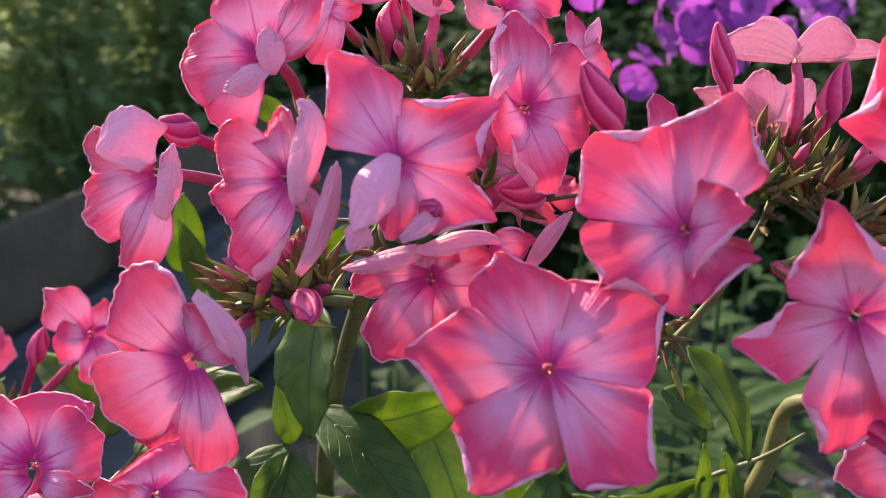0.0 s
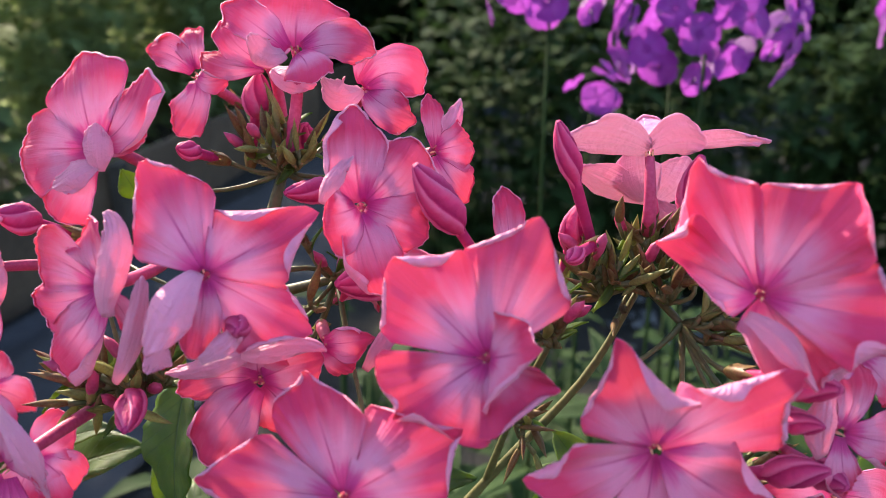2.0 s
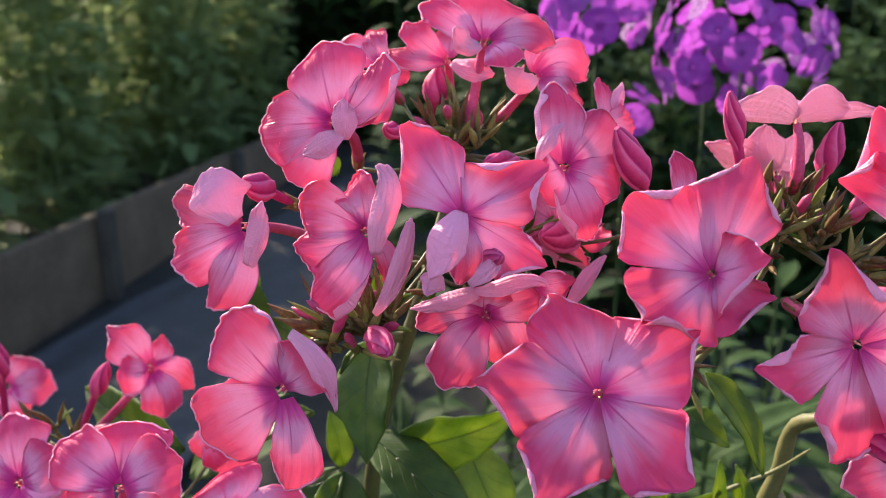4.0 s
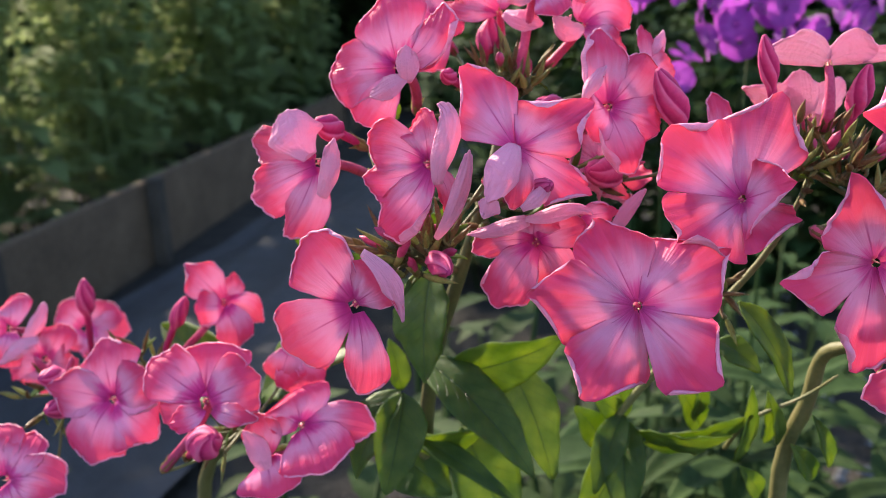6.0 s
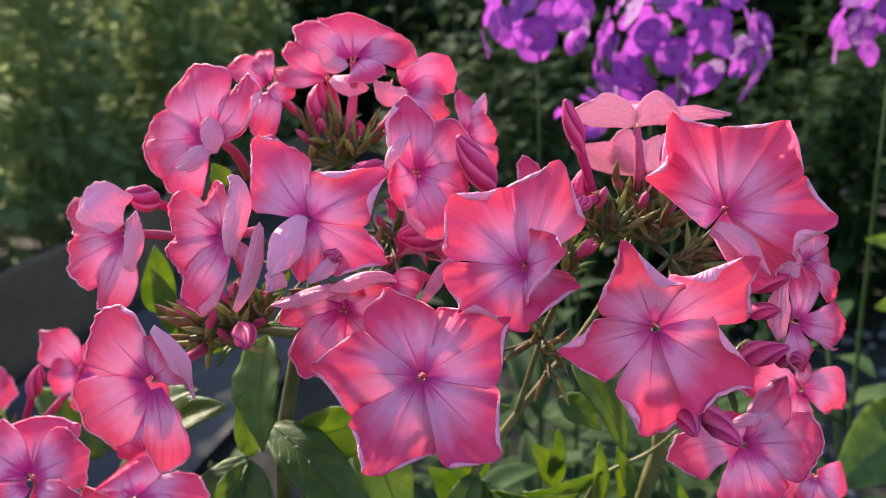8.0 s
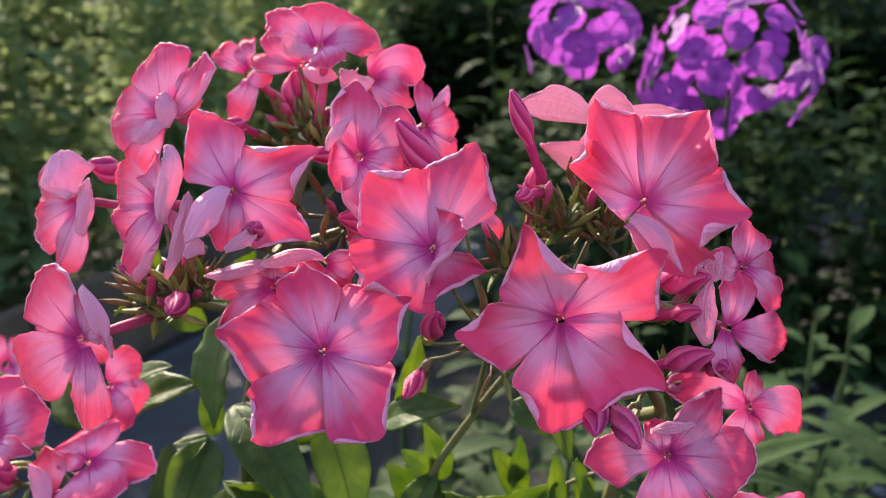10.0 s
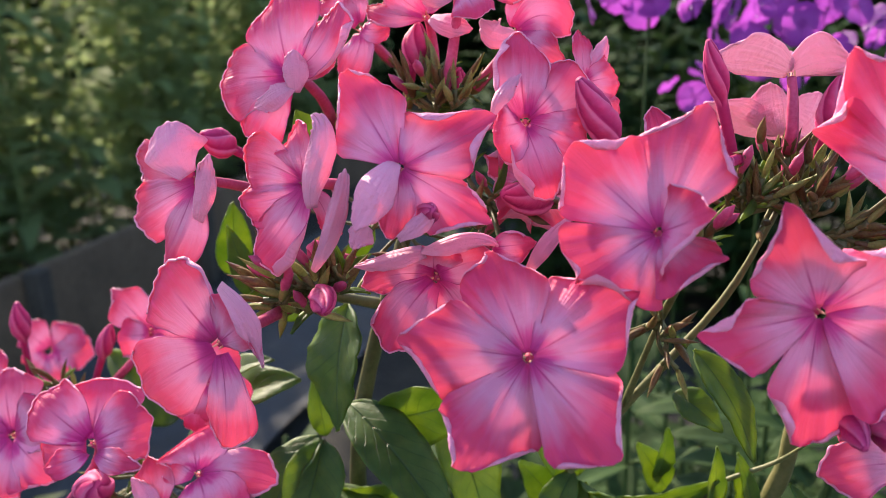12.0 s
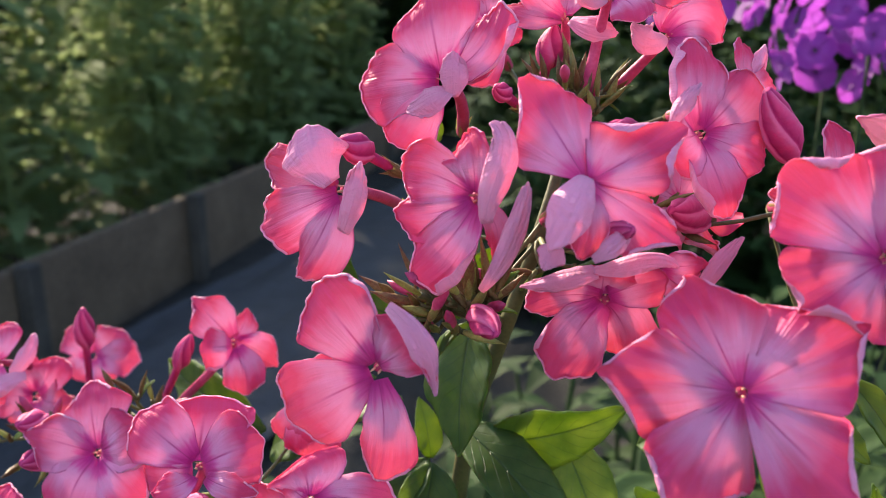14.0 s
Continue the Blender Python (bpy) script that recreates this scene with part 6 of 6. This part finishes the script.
leaf(side, (0.3013, 0.4200, 0.8239), (0.2543, 0.4000, 0.8365), 0.0141, (0.4, -0.8, 0.3), 0.06, 0.20)
leaf(side, (0.3040, 0.4200, 0.8031), (0.2610, 0.3950, 0.7978), 0.0215, (0.5, -0.75, 0.1), 0.06, 0.20)
leaf(side, (0.3101, 0.4200, 0.7816), (0.2728, 0.3950, 0.7612), 0.0278, (0.5, -0.75, 0.1), 0.06, 0.20)
leaf(side, (0.3142, 0.4200, 0.7221), (0.2393, 0.3800, 0.6910), 0.0439, (0.3, -0.5, 0.8), 0.08, 0.20)
leaf(side, (0.3213, 0.4300, 0.7400), (0.2762, 0.4000, 0.7188), 0.0309, (0.3, -0.6, 0.7), 0.08, 0.20)
leaf(right, (0.0349, 0.1780, 0.8231), (0.0626, 0.1680, 0.8380), 0.0105, (0.5, -0.75, 0.05), 0.08, 0.20)
leaf(right, (0.0500, 0.1820, 0.8288), (0.0518, 0.1800, 0.8454), 0.0065, (0.5, -0.75, 0), 0.06, 0.25)
leaf(low, (0.0704, 0.1760, 0.8246), (0.0675, 0.1720, 0.8435), 0.0070, (0.5, -0.75, 0.05), 0.06, 0.25)
leaf(main, (0.0236, 0.1820, 0.8210), (0.0139, 0.1780, 0.8353), 0.0099, (0.5, -0.75, 0.05), 0.06, 0.25)
leaf(left, (-0.0874, 0.2000, 0.8343), (-0.1371, 0.2500, 0.8308), 0.020, (-0.55, -0.75, 0.2), 0.05, 0.20)
leaf(left, (-0.0861, 0.2000, 0.8282), (-0.0463, 0.1850, 0.8542), 0.022, (0.1, -0.5, 0.85), 0.08, 0.20)

# ---- raised bed, weed fabric ----
def planks(a, b, height, thick, lengths):
    """A timber edging of butted planks along a line on the ground."""
    a, b = Vector(a), Vector(b)
    d = (b - a).normalized()
    n = Vector((-d.y, d.x, 0))
    bed = tagged(empty("raised_bed_edging", a), "weathered grey timber edging of a raised bed", "garden edging")
    s = 0.0
    rng = random.Random(5)
    for length in lengths:
        bm = bmesh.new()
        bmesh.ops.create_cube(bm, size=1)
        bmesh.ops.scale(bm, vec=(length - 0.006, thick, height + rng.uniform(-0.006, 0.006)), verts=bm.verts)
        bmesh.ops.bevel(bm, geom=bm.edges[:], offset=0.006, segments=2, affect='EDGES')
        me = bpy.data.meshes.new("plank")
        bm.to_mesh(me); bm.free()
        me.materials.append(WOOD)
        ob = new("plank", me)
        ob.parent = bed
        ob.matrix_local = Matrix.Translation(d * (s + length / 2) + Vector((0, 0, height / 2 - 0.01)) + n * rng.uniform(-0.004, 0.004)) @ Matrix.Rotation(math.atan2(d.y, d.x), 4, 'Z')
        bm = bmesh.new()
        bmesh.ops.create_cube(bm, size=1)
        bmesh.ops.scale(bm, vec=(0.05, 0.05, height + 0.02), verts=bm.verts)
        bmesh.ops.bevel(bm, geom=bm.edges[:], offset=0.004, segments=1, affect='EDGES')
        me = bpy.data.meshes.new("stake")
        bm.to_mesh(me); bm.free()
        me.materials.append(WOOD_DARK)
        ob = new("stake", me)
        ob.parent = bed
        ob.matrix_local = Matrix.Translation(d * (s + length) + Vector((0, 0, height / 2 - 0.005)) - n * (thick / 2 + 0.027)) @ Matrix.Rotation(math.atan2(d.y, d.x), 4, 'Z')
        s += length
    return bed


def leafy(name, label, category, place, spread, height, count, size, mat, seed, droop=0.3, bare=0.03):
    """A leafy clump: upright stems with many lance-shaped leaves in whorls."""
    rng = random.Random(seed)
    plant = tagged(empty(name, (place[0], place[1], 0)), label, category)
    verts, faces = [], []
    sv, sf = [], []
    stems = max(3, count // 26)
    for k in range(stems):
        a, r = rng.uniform(0, 6.283), math.sqrt(rng.random())
        foot = Vector((math.cos(a) * r * spread[0], math.sin(a) * r * spread[1], 0))
        top = foot + Vector((rng.uniform(-.15, .15), rng.uniform(-.15, .15), height * rng.uniform(0.65, 1.08)))
        tv, tf = tube_mesh(bent(foot, top, (rng.uniform(-.04, .04), rng.uniform(-.04, .04), 0), 6), [0.005, 0.005, 0.004, 0.004, 0.003, 0.002], 5)
        o = len(sv)
        sv += tv
        sf += [tuple(i + o for i in f) for f in tf]
        n = count // stems
        for j in range(n):
            s = bare + (1 - bare) * (j + rng.random()) / n
            p = foot.lerp(top, s)
            az = j * 2.4 + rng.uniform(-.5, .5)
            d = Vector((math.cos(az), math.sin(az), rng.uniform(-droop, 0.55))).normalized()
            L = size * rng.uniform(0.6, 1.15) * (1.1 - 0.5 * s)
            side = d.cross(Vector((0, 0, 1))).normalized()
            up = side.cross(d)
            w = L * rng.uniform(0.17, 0.25)
            o = len(verts)
            p = p + d * 0.01
            for q, ww, h in ((0.0, 0.1, 0), (0.3, 0.9, 0.06), (0.62, 0.85, 0.05), (1.0, 0.04, -0.08)):
                c = p + d * (L * q) + up * (L * h)
                verts += [c - side * w * ww + up * w * 0.25 * ww, c, c + side * w * ww + up * w * 0.25 * ww]
            for i in range(3):
                b = o + i * 3
                faces += [(b, b + 1, b + 4, b + 3), (b + 1, b + 2, b + 5, b + 4)]
    mesh_object("stalk", sv, sf, [mat], plant)["kind"] = "stuff"
    mesh_object("foliage", verts, faces, [mat], plant)["kind"] = "stuff"
    return plant


def purple_phlox(place, height, dome, count, seed):
    """A purple phlox: stem, leaves and a dome of small flat flowers."""
    rng = random.Random(seed)
    x, y = place
    plant = tagged(empty("phlox_plant", (x, y, 0)), "violet-purple garden phlox with dense flower heads", "phlox", "purple phlox stems")
    stem(plant, [(x, y + 0.02, 0), (x, y, height * 0.5), (x, y, height - dome * 0.5)], 0.0018, "stem", SHADED_GREEN)
    for k in range(count):
        a = k * 2.39996
        z = 1 - 1.5 * (k + 0.5) / count
        r = math.sqrt(max(0, 1 - z * z))
        n = Vector((math.cos(a) * r, math.sin(a) * r, z)).normalized()
        c = Vector((0, 0, height - dome * 0.6)) + Vector((n.x * dome, n.y * dome * 0.9, n.z * dome * 0.9)) * rng.uniform(0.85, 1.1)
        n = (n + Vector((rng.uniform(-.4, .4), rng.uniform(-.4, .4), rng.uniform(-.2, .3)))).normalized()
        U = n.orthogonal().normalized()
        R = U.cross(n)
        verts, faces, uvs = [], [], []
        spin = rng.uniform(0, 6)
        L = rng.uniform(0.0075, 0.0108)
        for i in range(5):
            D = U * math.cos(spin + i * 1.2566) + R * math.sin(spin + i * 1.2566)
            X = n.cross(D)
            lift = rng.uniform(-0.25, 0.25)
            o = len(verts)
            for q, w in ((0.06, 0.06), (0.4, 0.36), (0.75, 0.56), (0.95, 0.42), (1.02, 0.12)):
                for s in (-1, 0, 1):
                    verts.append(c + D * (L * (q - 0.06 * abs(s) * (q > 0.7))) + X * (s * w * L) + n * (L * (lift * q * q + 0.06 * abs(s))) + n * (0.0004 * i))
                    uvs.append(((s + 1) / 2, q))
            for j in range(4):
                b = o + j * 3
                faces += [(b, b + 1, b + 4, b + 3), (b + 1, b + 2, b + 5, b + 4)]
        mesh_object("flower", verts, faces, [PURPLE], plant, "", uvs)
    for k in range(6):
        a = k * 1.9 + rng.uniform(-.3, .3)
        z = height - dome * 1.3 - 0.035 * (k // 2) - 0.22
        b = Vector((x, y, z))
        d = Vector((math.cos(a), math.sin(a), rng.uniform(-.1, .4))).normalized()
        leaf(plant, b, b + d * rng.uniform(0.07, 0.11), 0.022, Vector((0, 0, 1)) - d * 0.2, 0.08, 0.3, [SHADED_GREEN, SHADED_GREEN], "", 8, 7)
    return plant


planks((-1.42, 1.0, 0), (-0.90, 4.7, 0), 0.31, 0.04, (0.9, 0.85, 1.25, 1.2, 1.2))
fabric = plain_sheet("weed_fabric", -1.0, 1.0, -1.0, 6.0, 0.03, FABRIC, 60, 0.025)
for v in fabric.data.vertices:
    v.co = Matrix.Rotation(-0.237, 4, 'Z') @ Vector((v.co.x * 0.36, v.co.y, v.co.z)) + Vector((-1.05, 1.0, 0))
tagged(fabric, "dark blue-grey woven weed fabric, creased", "weed fabric", "", "structure")


def hedge_wall(name, a, b, height):
    """A plain clipped hedge that closes the garden behind the beds; its colour holds the leaf shade."""
    a, b = Vector(a), Vector(b)
    n, rows = 60, 24
    verts, faces = [], []
    side = Vector((-(b - a).y, (b - a).x, 0)).normalized()
    for i in range(n + 1):
        for j in range(rows + 1):
            p = a.lerp(b, i / n) + Vector((0, 0, height * j / rows))
            verts.append(p + side * (0.25 * noise.noise(p * 1.3) + 0.1 * noise.noise(p * 4)))
    for i in range(n):
        for j in range(rows):
            q = i * (rows + 1) + j
            faces.append((q, q + rows + 1, q + rows + 2, q + 1))
    return tagged(mesh_object(name, verts, faces, [HEDGE]), "hedge closing the garden, shade between its leaves put into the colour", "hedge", "", "structure")


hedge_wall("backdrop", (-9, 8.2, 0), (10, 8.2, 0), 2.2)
rng = random.Random(11)
# tall row at the edging, in the green with sunlight painted in
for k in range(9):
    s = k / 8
    leafy("garden_plant", "tall leafy perennial behind the timber edging, its green lightened as if sunlit", "perennial",
          (-2.2 + 0.95 * s - 0.25 * (k % 2) + rng.uniform(-.1, .1), 1.6 + 4.2 * s + rng.uniform(-.15, .15)), (0.30, 0.34), 1.75 + 0.25 * rng.random() + 0.2 * s, 850, 0.23, SUNLIT_GREEN, 40 + k)
# beds, shrubs and flowerless phlox all take the green with shade painted in
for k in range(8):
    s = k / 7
    leafy("garden_plant", "dense perennial among the beds, its green darkened for shade", "perennial",
          (0.15 + 2.6 * s + rng.uniform(-.1, .1), 2.7 - 0.7 * s + rng.uniform(-.15, .15)), (0.34, 0.3), 0.95 + 0.2 * rng.random(), 700, 0.17, SHADED_GREEN, 60 + k)
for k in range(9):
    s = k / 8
    leafy("shrub", "large shrub closing the garden, its green darkened for shade", "shrub",
          (-4.5 + 9.5 * s, 6.6 + rng.uniform(-.4, .4)), (0.85, 0.6), 1.5 + 0.4 * rng.random(), 1300, 0.36, SHADED_GREEN, 80 + k)
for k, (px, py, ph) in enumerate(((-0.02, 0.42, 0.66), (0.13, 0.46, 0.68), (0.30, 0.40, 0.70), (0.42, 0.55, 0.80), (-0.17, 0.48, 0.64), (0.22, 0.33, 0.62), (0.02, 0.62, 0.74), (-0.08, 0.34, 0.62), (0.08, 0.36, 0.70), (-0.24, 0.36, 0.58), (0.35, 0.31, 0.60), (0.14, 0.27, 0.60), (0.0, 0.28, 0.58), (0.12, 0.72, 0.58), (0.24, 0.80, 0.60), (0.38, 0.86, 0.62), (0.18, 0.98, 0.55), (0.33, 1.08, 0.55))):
    leafy("phlox_plant", "leafy phlox stems without flowers, their green darkened for shade", "phlox", (px, py), (0.07, 0.06), ph, 150, 0.10, SHADED_GREEN, 120 + k)
purple_phlox((0.077, 0.43), 0.974, 0.028, 20, 1)
purple_phlox((0.153, 0.42), 0.968, 0.042, 40, 2)
purple_phlox((0.148, 0.46), 0.935, 0.024, 11, 4)
purple_phlox((0.268, 0.42), 0.966, 0.028, 20, 3)
purple_phlox((0.112, 0.50), 0.905, 0.016, 4, 5)


def gravel(x0, x1, y0, y1, count):
    """Loose grey pebbles on the soil."""
    rng = random.Random(9)
    verts, faces = [], []
    for _ in range(count):
        c = Vector((rng.uniform(x0, x1), rng.uniform(y0, y1), 0.022))
        r = rng.uniform(0.006, 0.02)
        o = len(verts)
        for q, h in ((0.7, -0.4), (1.0, 0.0), (0.7, 0.45)):
            for k in range(6):
                a = k * 1.0472 + q
                verts.append(c + Vector((math.cos(a) * r * q * rng.uniform(.8, 1.2), math.sin(a) * r * q * rng.uniform(.8, 1.2), h * r)))
        verts.append(c + Vector((0, 0, r * 0.6)))
        for i in range(2):
            for k in range(6):
                faces.append((o + i * 6 + k, o + i * 6 + (k + 1) % 6, o + i * 6 + 6 + (k + 1) % 6, o + i * 6 + 6 + k))
        for k in range(6):
            faces.append((o + 12 + k, o + 12 + (k + 1) % 6, o + 18))
    return tagged(mesh_object("gravel", verts, faces, [STONE]), "loose grey pebbles on dark soil", "gravel", "", "stuff")


gravel(0.45, 1.7, 0.7, 2.3, 450)
